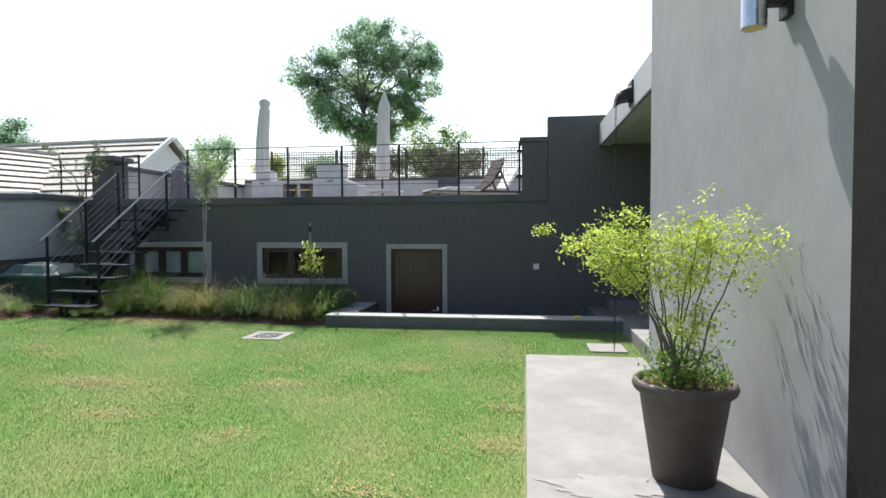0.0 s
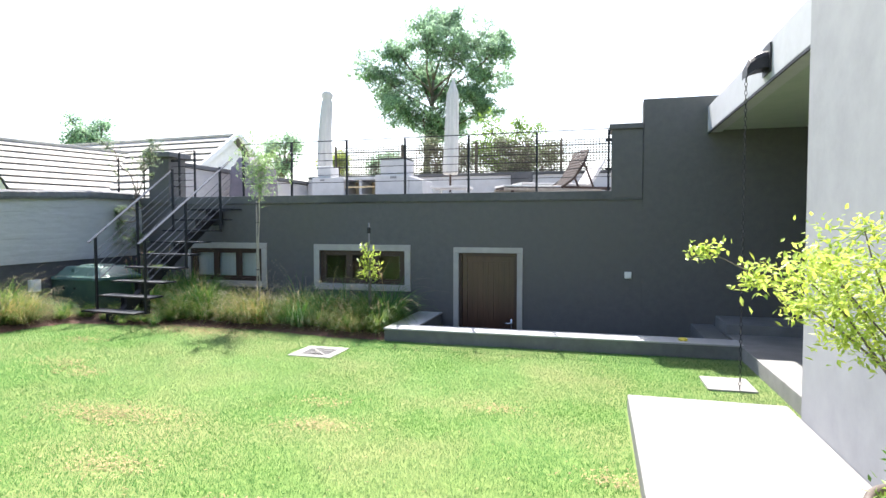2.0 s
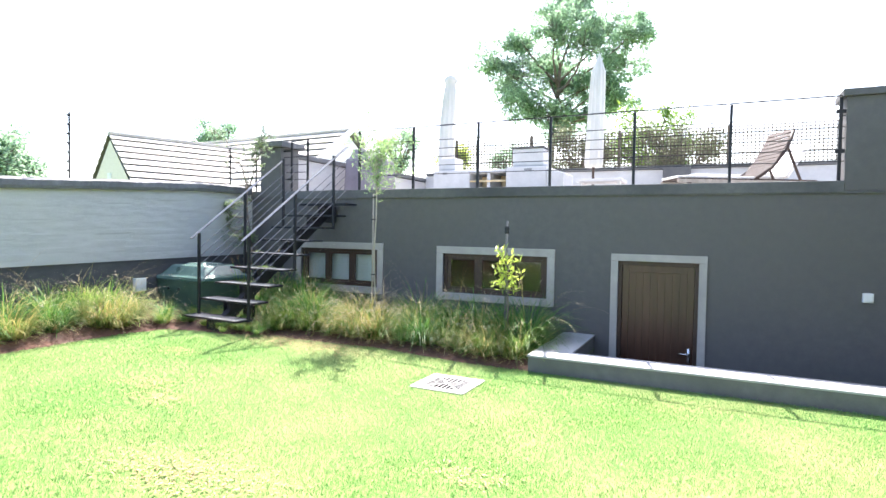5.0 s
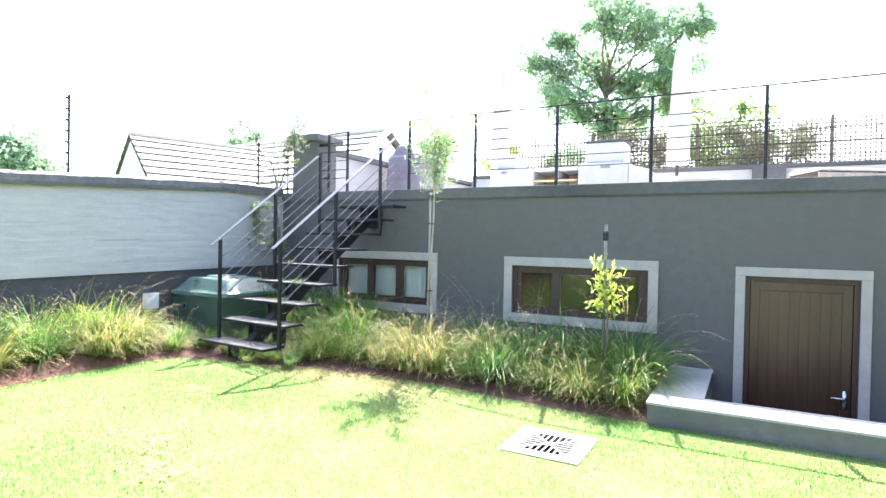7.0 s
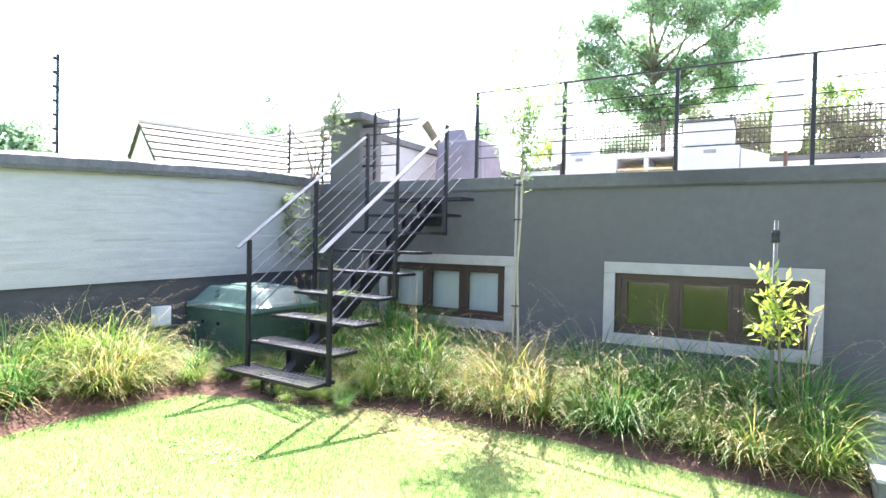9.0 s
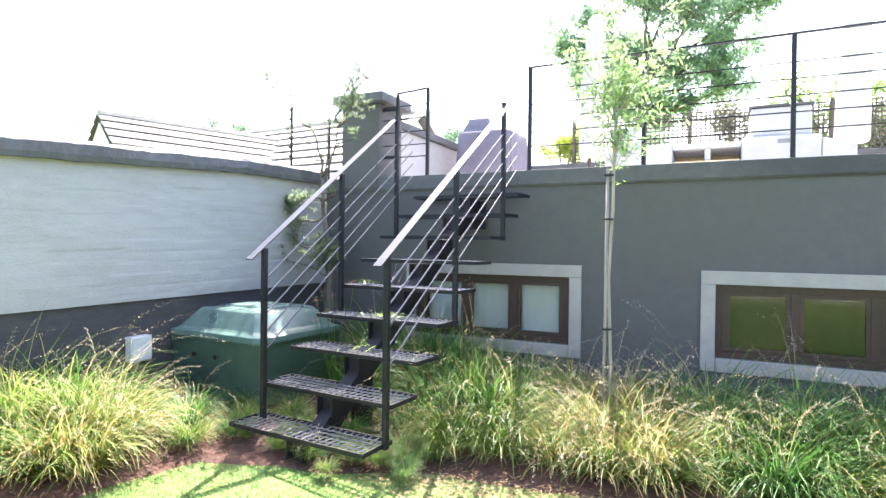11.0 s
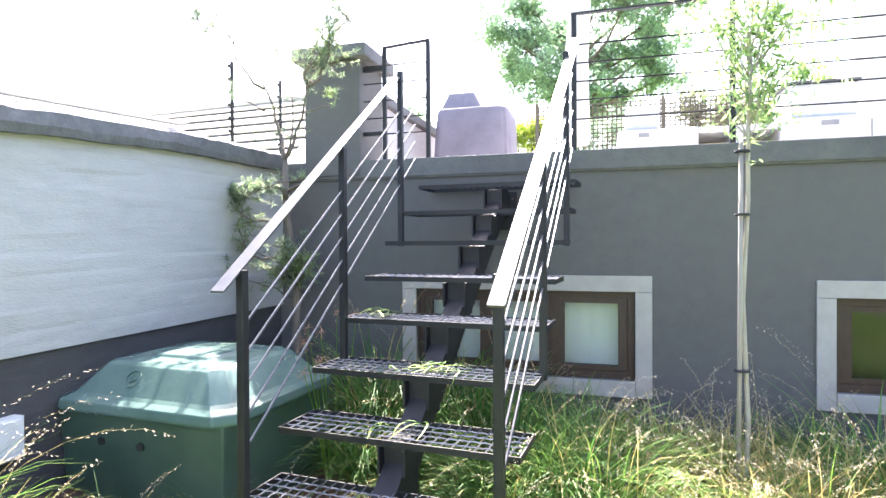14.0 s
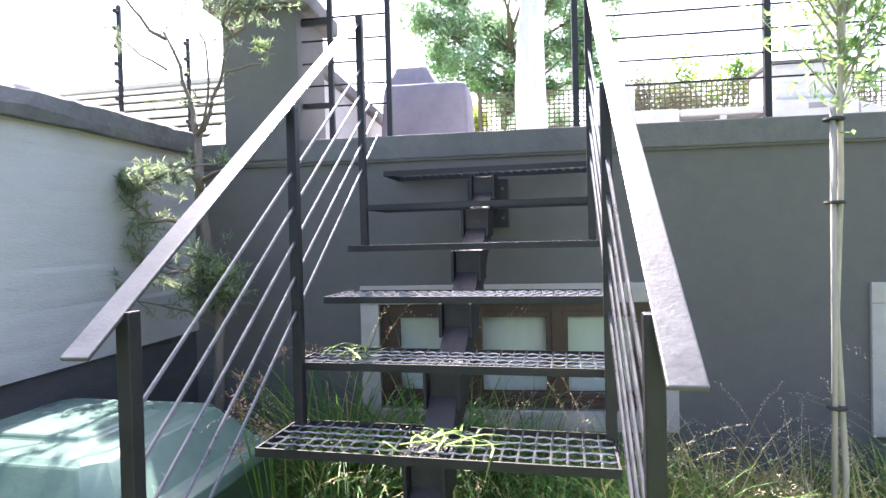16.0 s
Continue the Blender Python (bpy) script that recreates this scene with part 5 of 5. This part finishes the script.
for cx, cy, hx, hy, z in tiers:
    for k in range(ring):
        a = 2 * math.pi * (k + 0.5) / ring
        c, sn = math.cos(a), math.sin(a)
        e = 0.16
        fx = math.copysign(abs(c) ** e, c) * hx
        fy = math.copysign(abs(sn) ** e, sn) * hy
        f = 1 + (0.035 * math.cos(9 * a) + 0.02 * math.cos(17 * a + 1)) * max(0, 0.8 - z) + 0.02 * noise.noise(Vector((c * 3, sn * 3, z * 3)))
        m.v.append((cx + fx * f, cy + fy * f, z + 0.012 * noise.noise(Vector((fx * 6, fy * 6, 1)))))
hood = Mesh()
for k in range(len(tiers) - 1):
    for j in range(ring):
        a, b = k * ring + j, k * ring + (j + 1) % ring
        if k < 5:
            m.f.append((a, b, b + ring, a + ring))
        else:
            a, b = a - 5 * ring, b - 5 * ring
            hood.f.append((a, b, b + ring, a + ring))
hood.v, m.v = m.v[5 * ring:], m.v[:6 * ring]
hood.f.append(tuple(range(4 * ring, 5 * ring)))
part("cover", m, COVER, cov, "draped fabric skirt", smooth=True, world_coords=False)
part("hood_cover", hood, COVER, cov, "raised fabric top over the lid", smooth=True, world_coords=False)
hem = Mesh()
rim = [(0.408 * math.copysign(abs(math.cos(a)) ** 0.16, math.cos(a)), 0.378 * math.copysign(abs(math.sin(a)) ** 0.16, math.sin(a)), 0.03) for a in [2 * math.pi * (j + 0.5) / 48 for j in range(48)]]
hem.tube(rim + [rim[0]], 0.008, 5, False)
part("hem", hem, COVER, cov, "stitched hem cord", world_coords=False)

lounge = thing("sun_lounger", "wooden slatted sun lounger with a raised back", "lounger", (0.58, 11.35, FLOOR), 28)
for y in (11.07, 11.62):
    # Pale stake timber puts the sun's glare on the rails into their colour.
    part("side_rail", Mesh().bar((-0.55, y, 2.2), (1.25, y, 2.2), 0.035, 0.05), STAKE, lounge, "side rail paled for the sun on it", bevel=0.006)
    for x in (-0.4, 1.15):
        part("leg", Mesh().box(x - 0.025, x + 0.025, y - 0.02, y + 0.02, FLOOR, 2.18), WOOD, lounge, bevel=0.004)
    part("back_rail", Mesh().tube([(0.5, y, 2.24), (0.72, y, 2.4), (0.92, y, 2.66), (1.0, y, 2.9)], 0.022, 8), WOOD, lounge, smooth=True)
    part("prop", Mesh().bar((0.93, y, 2.66), (1.12, y, 2.22), 0.025, 0.03), WOOD, lounge, bevel=0.003)
for k in range(13):
    t = k / 12
    x = 0.56 + 0.44 * (t ** 0.75)
    z = 2.29 + 0.61 * t ** 1.15
    part("slat", Mesh().bar((x, 11.06, z), (x, 11.63, z), 0.016, 0.052, (0.5, 0, 0.85)), WOOD, lounge, bevel=0.002)
for k in range(12):
    x = -0.52 + 0.088 * k
    part("slat", Mesh().box(x, x + 0.06, 11.06, 11.63, 2.227, 2.242), WOOD, lounge, bevel=0.003)
part("cushion", Mesh().box(-0.55, 0.52, 11.09, 11.6, 2.244, 2.275), CUSHION, lounge, "thin pale seat pad", bevel=0.014)
lounge2 = thing("sun_lounger", "wooden sun lounger with a pale pad on its raised back", "lounger", (0.75, 12.3, FLOOR), 28)
for y in (12.1, 12.65):
    part("side_rail", Mesh().bar((-0.35, y, 2.3), (1.5, y, 2.3), 0.035, 0.06), WOOD, lounge2, bevel=0.006)
    for x in (-0.2, 1.4):
        part("leg", Mesh().box(x - 0.025, x + 0.025, y - 0.02, y + 0.02, FLOOR, 2.27), WOOD, lounge2, bevel=0.004)
part("back_pad", Mesh().bar((1.05, 12.38, 2.36), (1.38, 12.38, 2.86), 0.56, 0.06, (-1, 0, 0.4)), CUSHION, lounge2, "pale back pad", bevel=0.02)
part("seat_pad", Mesh().box(-0.35, 1.0, 12.11, 12.64, 2.335, 2.39), CUSHION, lounge2, bevel=0.02)

table = thing("low_table", "low white terrace table", "table", (-1.5, 11.8, FLOOR))
part("tabletop", Mesh().box(-1.88, -1.15, 11.55, 12.1, 2.3, 2.345), WHITEWASH, table, bevel=0.008)
for x in (-1.84, -1.23):
    for y in (11.6, 12.01):
        part("leg", Mesh().box(x, x + 0.05, y, y + 0.05, FLOOR, 2.298), WHITEWASH, table, bevel=0.004)
m = Mesh().box(-0.9, -0.35, 15.45, 15.598, FLOOR, 2.92)
setting("wall_buttress", m, CHARCOAL_CAP, "grey plastered buttress on the terrace back wall", "wall", bevel=0.01)

# lattice screen on the back wall
screen = thing("lattice_screen", "weathered timber lattice screen on the back wall", "lattice", (-2.0, 15.72, 2.96))
vs = Mesh().box(-0.009, 0.009, -0.006, 0.006, 0.0, 0.8)
first_v = None
for k in range(112):
    x = -5.85 + 0.0735 * k
    if first_v is None:
        first_v = part("slat", vs, LATTICE, screen, world_coords=False)
        ob = first_v
    else:
        ob = new("slat", first_v.data)
        ob.parent = screen
    ob.matrix_basis = pose(x + 2.0, 0.013, 0.0)
for k in range(12):
    part("cross_slat", Mesh().box(-5.87, 2.33, 15.708, 15.72, 2.985 + 0.068 * k, 3.003 + 0.068 * k), LATTICE, screen)
for x in (-5.88, -3.9, -1.85, 0.35, 2.35):
    part("post", Mesh().box(x - 0.025, x + 0.025, 15.69, 15.75, 2.96, 3.8), LATTICE, screen)


# ---- trees and shrubs beyond ----
def leafy(name, label, category, base, trunk_top, tips, radius, material, leaves, leaf_len, bark, trunk_r, clumps, flat=0.7, seed=1):
    """A tapered trunk, limbs towards clump centres, and many leaves with gaps between the clumps."""
    r = random.Random(seed)
    ob = thing(name, label, category, base)
    b = Vector(base)
    top = Vector(trunk_top)
    tm, cr = Mesh(), Mesh()
    tm.tube([b, b.lerp(top, 0.5) + Vector((0.05, 0, 0)), top], [trunk_r, trunk_r * 0.8, trunk_r * 0.6], 10)
    for c, rad in clumps:
        c = Vector(c)
        mid = top.lerp(c, 0.5) + Vector((r.gauss(0, 0.15), r.gauss(0, 0.15), 0.1)) * rad
        tm.tube([top - Vector((0, 0, 0.1)), mid, c], [trunk_r * 0.45, trunk_r * 0.25, trunk_r * 0.08], 6)
        for _ in range(4):
            q = c + Vector((r.gauss(0, 1), r.gauss(0, 1), r.gauss(0, 0.7))).normalized() * rad * 0.8
            tm.tube([mid.lerp(c, 0.6), q], [trunk_r * 0.12, trunk_r * 0.04], 4, False)
        for _ in range(max(1, int(leaves * rad))):
            d = Vector((r.gauss(0, 1), r.gauss(0, 1), r.gauss(0, 1))).normalized()
            q = c + Vector((d.x, d.y, d.z * flat)) * rad * (r.random() ** 0.45)
            for _ in range(5):
                p = q + Vector((r.gauss(0, 1), r.gauss(0, 1), r.gauss(0, 0.8))) * leaf_len * 0.7
                cr.leaf(p, (r.gauss(0, 1), r.gauss(0, 1), r.gauss(-0.1, 0.7)), (r.gauss(0, 0.4), r.gauss(0, 0.4), 1), leaf_len * r.uniform(0.6, 1.2), leaf_len * 0.5)
    part("trunk", tm, bark, ob, smooth=True)
    part("crown", cr, material, ob)
    return ob


def big_tree():
    """Trunk, main limbs to the lobes of the crown, twigs to loose leaf clumps."""
    r = random.Random(9)
    ob = thing("large_tree", "tall broad-crowned green tree behind the terrace", "tree", (-5.8, 24, G))
    tm, cr = Mesh(), Mesh()
    base = Vector((-5.8, 24, G))
    fork = Vector((-5.65, 24, 5.4))
    tm.tube([base, (-5.75, 24, 2.8), fork, (-5.5, 24.1, 6.6), (-5.4, 24, 7.8)], [0.18, 0.15, 0.12, 0.08, 0.05], 10)
    lobes = ((-0.2, 0.2, 10.0, 0.6), (0.87, -0.2, 9.8, 0.55), (-1.6, 0.4, 9.05, 0.75), (-2.5, -0.2, 8.15, 0.7), (-2.15, 0.3, 7.2, 0.6),
             (-1.25, -0.4, 6.4, 0.65), (-0.8, 0.8, 8.35, 0.85), (0.15, -0.7, 8.9, 0.85), (1.9, 0.3, 9.15, 0.75), (2.9, -0.2, 8.65, 0.6),
             (2.4, 0.5, 7.95, 0.65), (1.3, -0.6, 8.3, 0.75), (-0.1, 0.5, 7.4, 0.75), (0.87, 0.2, 7.05, 0.75), (1.9, -0.3, 6.95, 0.6),
             (2.3, 0.2, 6.35, 0.5), (-0.1, -0.2, 6.15, 0.7), (0.87, 0.4, 5.95, 0.6), (0.15, 0.1, 5.4, 0.5), (-1.5, 0.0, 7.6, 0.6))
    for lx, ly, lz, lr in lobes:
        n = 5 + 15 * lr
        c = Vector((-5.5 + lx, 24 + ly * 1.4, lz))
        start = fork.lerp(Vector((-5.4, 24, 7.8)), min(1, max(0, (lz - 6.6) / 3.4)))
        mid = start.lerp(c, 0.55) + Vector((r.gauss(0, 0.12), r.gauss(0, 0.12), -0.12))
        tm.tube([start, mid, c], [0.055, 0.038, 0.016], 6)
        for _ in range(int(n * 1.8)):
            d = Vector((r.gauss(0, 1), r.gauss(0, 1), r.gauss(0, 0.85))).normalized() * r.uniform(0.25, 1.4) * lr
            q = c + d
            tm.tube([mid.lerp(c, r.uniform(0.5, 1.0)), q], [0.014, 0.005], 4, False)
            rad = r.uniform(0.18, 0.42)
            for _ in range(22):
                e = Vector((r.gauss(0, 1), r.gauss(0, 1), r.gauss(0, 0.55)))
                p = q + e.normalized() * rad * r.random() ** 0.5
                for _ in range(4):
                    w = p + Vector((r.gauss(0, 0.08), r.gauss(0, 0.08), r.gauss(0, 0.06)))
                    cr.leaf(w, (r.gauss(0, 1), r.gauss(0, 1), r.gauss(-0.3, 0.6)), (r.gauss(0, 0.4), r.gauss(0, 0.4), 1), r.uniform(0.1, 0.2), r.uniform(0.045, 0.08))
    part("trunk", tm, BARK, ob, smooth=True)
    part("crown", cr, LEAF_TREE, ob)


big_tree()


def shrub_clumps(cx, cy, cz, r, n, seed, tall=1.0):
    q = random.Random(seed)
    return [((cx + q.uniform(-r, r), cy + q.uniform(-r, r) * 0.6, cz + q.uniform(-r, r) * tall), q.uniform(0.22, 0.4) * r + 0.08) for _ in range(n)]


leafy("garden_shrub", "bushy yellow-green shrub behind the terrace wall", "shrub", (-6.25, 16.3, G), (-6.25, 16.3, 2.5), 0, 0, LEAF_LIME, 220, 0.07, BARK, 0.04, shrub_clumps(-6.25, 16.3, 3.4, 0.36, 16, 2), 0.9, 6)
leafy("hedge_shrub", "bronze-green shrub behind the lattice", "shrub", (-3.0, 16.9, G), (-3.0, 16.9, 2.4), 0, 0, LEAF_BRONZE, 130, 0.09, BARK, 0.07, shrub_clumps(-3.0, 16.9, 3.35, 0.75, 22, 3, 0.8), 0.9, 7)
leafy("hedge_shrub", "bronze-green shrub behind the lattice", "shrub", (-0.6, 17.0, G), (-0.6, 17.0, 2.4), 0, 0, LEAF_BRONZE, 130, 0.09, BARK, 0.07, shrub_clumps(-0.6, 17.0, 3.35, 0.8, 24, 4, 0.7), 0.9, 8)
leafy("hedge_shrub", "green leafy shrub rising above the lattice", "shrub", (-1.5, 19.0, G), (-1.5, 19.0, 3.0), 0, 0, LEAF, 110, 0.12, BARK, 0.09, shrub_clumps(-1.5, 19.0, 4.1, 0.95, 26, 5, 0.7), 0.9, 9)
leafy("hedge_shrub", "dark green shrub behind the lattice", "shrub", (-4.8, 17.0, G), (-4.8, 17.0, 2.4), 0, 0, LEAF_TREE, 130, 0.09, BARK, 0.06, shrub_clumps(-4.8, 17.0, 3.3, 0.5, 16, 6, 0.8), 0.9, 10)
leafy("distant_tree", "grey-green tree behind the neighbouring roof", "tree", (-9.8, 19.5, G), (-9.8, 19.5, 3.4), 0, 0, LEAF_TREE, 110, 0.13, BARK, 0.12, shrub_clumps(-9.8, 19.5, 4.2, 0.75, 20, 7, 0.8), 0.9, 11)
leafy("distant_tree", "distant green tree beyond the boundary wall", "tree", (-24, 25, G), (-24, 25, 5.0), 0, 0, LEAF_TREE, 80, 0.22, BARK, 0.2, shrub_clumps(-24, 25, 6.2, 1.3, 24, 8, 0.7), 0.9, 12)
leafy("distant_tree", "rounded green tree beyond the boundary wall", "tree", (-18.0, 11.35, G), (-18.0, 11.35, 2.4), 0, 0, LEAF_TREE, 90, 0.16, BARK, 0.16, shrub_clumps(-17.9, 11.45, 3.35, 1.15, 36, 9, 0.55), 0.9, 13)


# ---- neighbouring house ----
def gable_roof(parent, a, b, half, drop, courses, barge_start=True, barge_end=True, dark_side=0):
    """Two tiled slopes either side of the ridge a to b."""
    a, b = Vector(a), Vector(b)
    along = (b - a).normalized()
    for sgn in (-1, 1):
        side = Vector((along.y, -along.x, 0)) * sgn
        ea, eb = a + side * half - Vector((0, 0, drop)), b + side * half - Vector((0, 0, drop))
        base = part("roof_slope", Mesh().quad(a, b, eb, ea), TILE_GAP, parent, "dark roof underlay")
        down = (ea - a)
        n = along.cross(down).normalized()
        if n.z < 0:
            n = -n
        for k in range(courses):
            t0, t1 = k / courses, (k + 0.91) / courses
            m = Mesh()
            p = [a + down * t0 + n * 0.012, b + down * t0 + n * 0.012, b + down * t1 + n * 0.05, a + down * t1 + n * 0.05]
            q = [x + n * 0.028 for x in p]
            i = len(m.v)
            m.v += [tuple(x) for x in p + q]
            m.f += [(3, 2, 1, 0), (4, 5, 6, 7), (0, 1, 5, 4), (1, 2, 6, 5), (2, 3, 7, 6), (3, 0, 4, 7)]
            part("tile_course", m, TILE, base, "pale flat roof tile course")
        for end, on in ((a, barge_start), (b, barge_end)):
            if on:
                out = along * (0.05 if end is b else -0.05)
                part("barge_board", Mesh().bar(end + out + n * 0.07, end + out + down + n * 0.07, 0.1, 0.12, n), TILE_GAP if sgn == dark_side else WHITE_PAINT, parent, "dark stepped tile verge" if sgn == dark_side else "white barge board", bevel=0.01)
    part("ridge", Mesh().bar(a + Vector((0, 0, 0.05)), b + Vector((0, 0, 0.05)), 0.2, 0.08), TILE, parent, bevel=0.02)


house = thing("neighbour_house", "single-storey house with pale tiled gable roofs", "house", (-12, 13, G))
A0, A1 = (-13.9, 11.85, 3.78), (-12.4, 16.3, 3.78)
gable_roof(house, A0, A1, 2.6, 1.9, 11, False, False, -1)
gable_roof(house, (-19.5, 16.5, 4.22), (-9.1, 15.78, 4.22), 3.3, 2.35, 11, False, True)
al = (Vector(A1) - Vector(A0)).normalized()
sd = Vector((al.y, -al.x, 0))
g0 = Vector(A0) + al * 0.04
m = Mesh()
m.v += [tuple(g0 + Vector((0, 0, -0.12))), tuple(g0 + sd * 2.43 + Vector((0, 0, -1.94))), tuple(Vector((g0.x, g0.y, G)) + sd * 2.43), tuple(Vector((g0.x, g0.y, G)) - sd * 2.43), tuple(g0 - sd * 2.43 + Vector((0, 0, -1.94)))]
m.f.append((0, 1, 2, 3, 4))
part("gable_wall", m, GABLE, house, "cream brick gable wall")
part("gable_vent", Mesh().box(-0.13, 0.13, -0.03, 0.0, -0.14, 0.14, Matrix.Translation(g0 + Vector((0, 0, -1.1))) @ Matrix.Rotation(-0.3, 4, "Z")), WHITE_PAINT, house, "small white gable vent")
m = Mesh()
m.v += [(-9.25, 15.79, 4.1), (-9.42, 12.55, 1.85), (-9.42, 12.55, G), (-9.03, 19.05, G), (-9.03, 19.05, 1.85)]
m.f.append((0, 1, 2, 3, 4))
part("gable_wall", m, WHITE_PAINT, house, "white plastered gable wall")

# electric fence posts on the boundary wall
def fence_post(x, y, z0, z1):
    f = thing("fence_post", "thin dark electric-fence post with insulators", "fence post", (x, y, z0), group="electric fence posts")
    part("pole", Mesh().box(-0.009, 0.009, -0.009, 0.009, 0, z1 - z0), STEEL, f, world_coords=False)
    n = 7
    for k in range(n):
        z = 0.12 + (z1 - z0 - 0.16) * k / (n - 1)
        part("insulator", Mesh().tube([(0.0, -0.012, z), (0.0, -0.035, z)], 0.013, 8), RUBBER, f, world_coords=False)


fence_post(-7.62, 7.1, 2.085, 2.98)
fence_post(-7.47, 9.75, 2.12, 2.86)
fence_post(-7.4, 10.3, 2.1, 2.86)


# ---- lawn blades ----
WORN = [(-2.52, 4.83, 0.26), (-2.9, 4.7, 0.2), (-0.85, 5.06, 0.13), (-1.0, 5.0, 0.1), (-0.65, 3.64, 0.13), (-1.88, 3.96, 0.16), (0.41, 5.81, 0.12), (1.33, 3.72, 0.2), (-3.95, 5.62, 0.15), (-1.13, 5.58, 0.12), (-4.37, 5.83, 0.15), (-5.1, 6.75, 0.13), (-4.55, 7.85, 0.4), (-4.0, 8.0, 0.3), (1.4, 4.6, 0.12), (0.6, 2.9, 0.15)]


def lawn():
    g = np.random.default_rng(5)
    n = 760000
    x = g.uniform(-7.2, 3.0, n)
    y = g.uniform(-0.6, 9.2, n)
    bx = np.array([bed_front(v) for v in np.linspace(-7.4, -1.62, 400)])
    front = np.where(x < -1.62, np.interp(x, np.linspace(-7.4, -1.62, 400), bx), 8.35)
    sx = np.interp(y, np.linspace(0, 10, 400), np.array([bed_side(v) for v in np.linspace(0, 10, 400)]))
    keep = (y < front + 0.03) & (x > sx - 0.03)
    keep &= ~((x > 1.505) & (y < 6.12)) & ~((abs(x + 2.16) < 0.285) & (abs(y - 7.48) < 0.285)) & (x < 2.93)
    keep &= ~((x > 2.32) & (x < 2.75) & (y > 6.93) & (y < 7.42))
    for cx, cy, r in WORN:
        d = np.hypot((x - cx) * 0.55, y - cy) / r + 0.5 * np.sin(x * 31 + cy) * np.sin(y * 43 + cx)
        keep &= ~((d < 1) & (g.uniform(0, 1, n) < 0.7 * (1 - np.maximum(d, 0) * 0.6)))
    x, y = x[keep], y[keep]
    k = len(x)
    rise = np.clip(-2.2 - x, 0.0, 5.4)
    base = G + 0.055 * rise * rise / (rise + 0.35)
    hgt = g.uniform(0.01, 0.028, k)
    az = g.uniform(0, 2 * np.pi, k)
    w = g.uniform(0.0014, 0.003, k)
    lean = g.uniform(0.1, 0.9, k) * hgt
    la = g.uniform(0, 2 * np.pi, k)
    v = np.empty((k, 3, 3))
    v[:, 0] = np.stack([x - w * np.cos(az), y - w * np.sin(az), base - 0.002], 1)
    v[:, 1] = np.stack([x + w * np.cos(az), y + w * np.sin(az), base - 0.002], 1)
    v[:, 2] = np.stack([x + lean * np.cos(la), y + lean * np.sin(la), base + hgt], 1)
    me = bpy.data.meshes.new("lawn_grass")
    me.vertices.add(3 * k)
    me.vertices.foreach_set("co", v.ravel())
    me.loops.add(3 * k)
    me.loops.foreach_set("vertex_index", np.arange(3 * k, dtype=np.int32))
    me.polygons.add(k)
    me.polygons.foreach_set("loop_start", np.arange(0, 3 * k, 3, dtype=np.int32))
    me.update(calc_edges=True)
    me.materials.append(BLADE)
    tagged(new("lawn_grass", me), "short mown green lawn blades with dry patches", "grass", "", "stuff")


lawn()


def litter():
    """Dry clippings on worn spots, and bark chips on the bed along the boundary wall."""
    r = random.Random(8)
    m = Mesh()
    for cx, cy, rad in WORN:
        n = int(7600 * rad * rad) + 60
        for _ in range(n):
            x, y = cx + r.gauss(0, rad * 0.75) * 1.5 + 0.12 * math.sin(r.randint(0, 5) * 2.3), cy + r.gauss(0, rad * 0.5) + 0.07 * math.cos(r.randint(0, 5) * 1.9)
            a = r.uniform(0, 6.283)
            m.leaf((x, y, ground_z(x, y) + r.uniform(0.008, 0.03)), (math.cos(a), math.sin(a), r.uniform(-0.1, 0.3)), (0, 0, 1), r.uniform(0.015, 0.05), r.uniform(0.005, 0.014))
    for _ in range(1500):
        x, y = r.uniform(-6.6, 1.4), r.uniform(1.5, 8.2)
        a = r.uniform(0, 6.283)
        m.leaf((x, y, ground_z(x, y) + r.uniform(0.008, 0.024)), (math.cos(a), math.sin(a), r.uniform(-0.1, 0.3)), (0, 0, 1), r.uniform(0.015, 0.05), r.uniform(0.004, 0.011))
    chips = Mesh()
    for _ in range(2600):
        y = r.uniform(2.0, 8.2)
        x = bed_side(y) + r.uniform(-0.4, 0.06)
        a = r.uniform(0, 6.283)
        chips.leaf((x, y, ground_z(x, y) + r.uniform(0.01, 0.06) + 0.05 * min(1, max(0, bed_side(y) - x) * 6)), (math.cos(a), math.sin(a), r.uniform(-0.2, 0.3)), (0, 0, 1), r.uniform(0.015, 0.05), r.uniform(0.006, 0.018))
    tagged(link_mesh("bark_mulch", chips, SOIL), "red-brown bark chips on the bed by the wall", "mulch", "", "stuff")
    tagged(link_mesh("dry_litter", m, THATCH), "straw-brown dry clippings on worn lawn spots", "litter", "", "stuff")


litter()
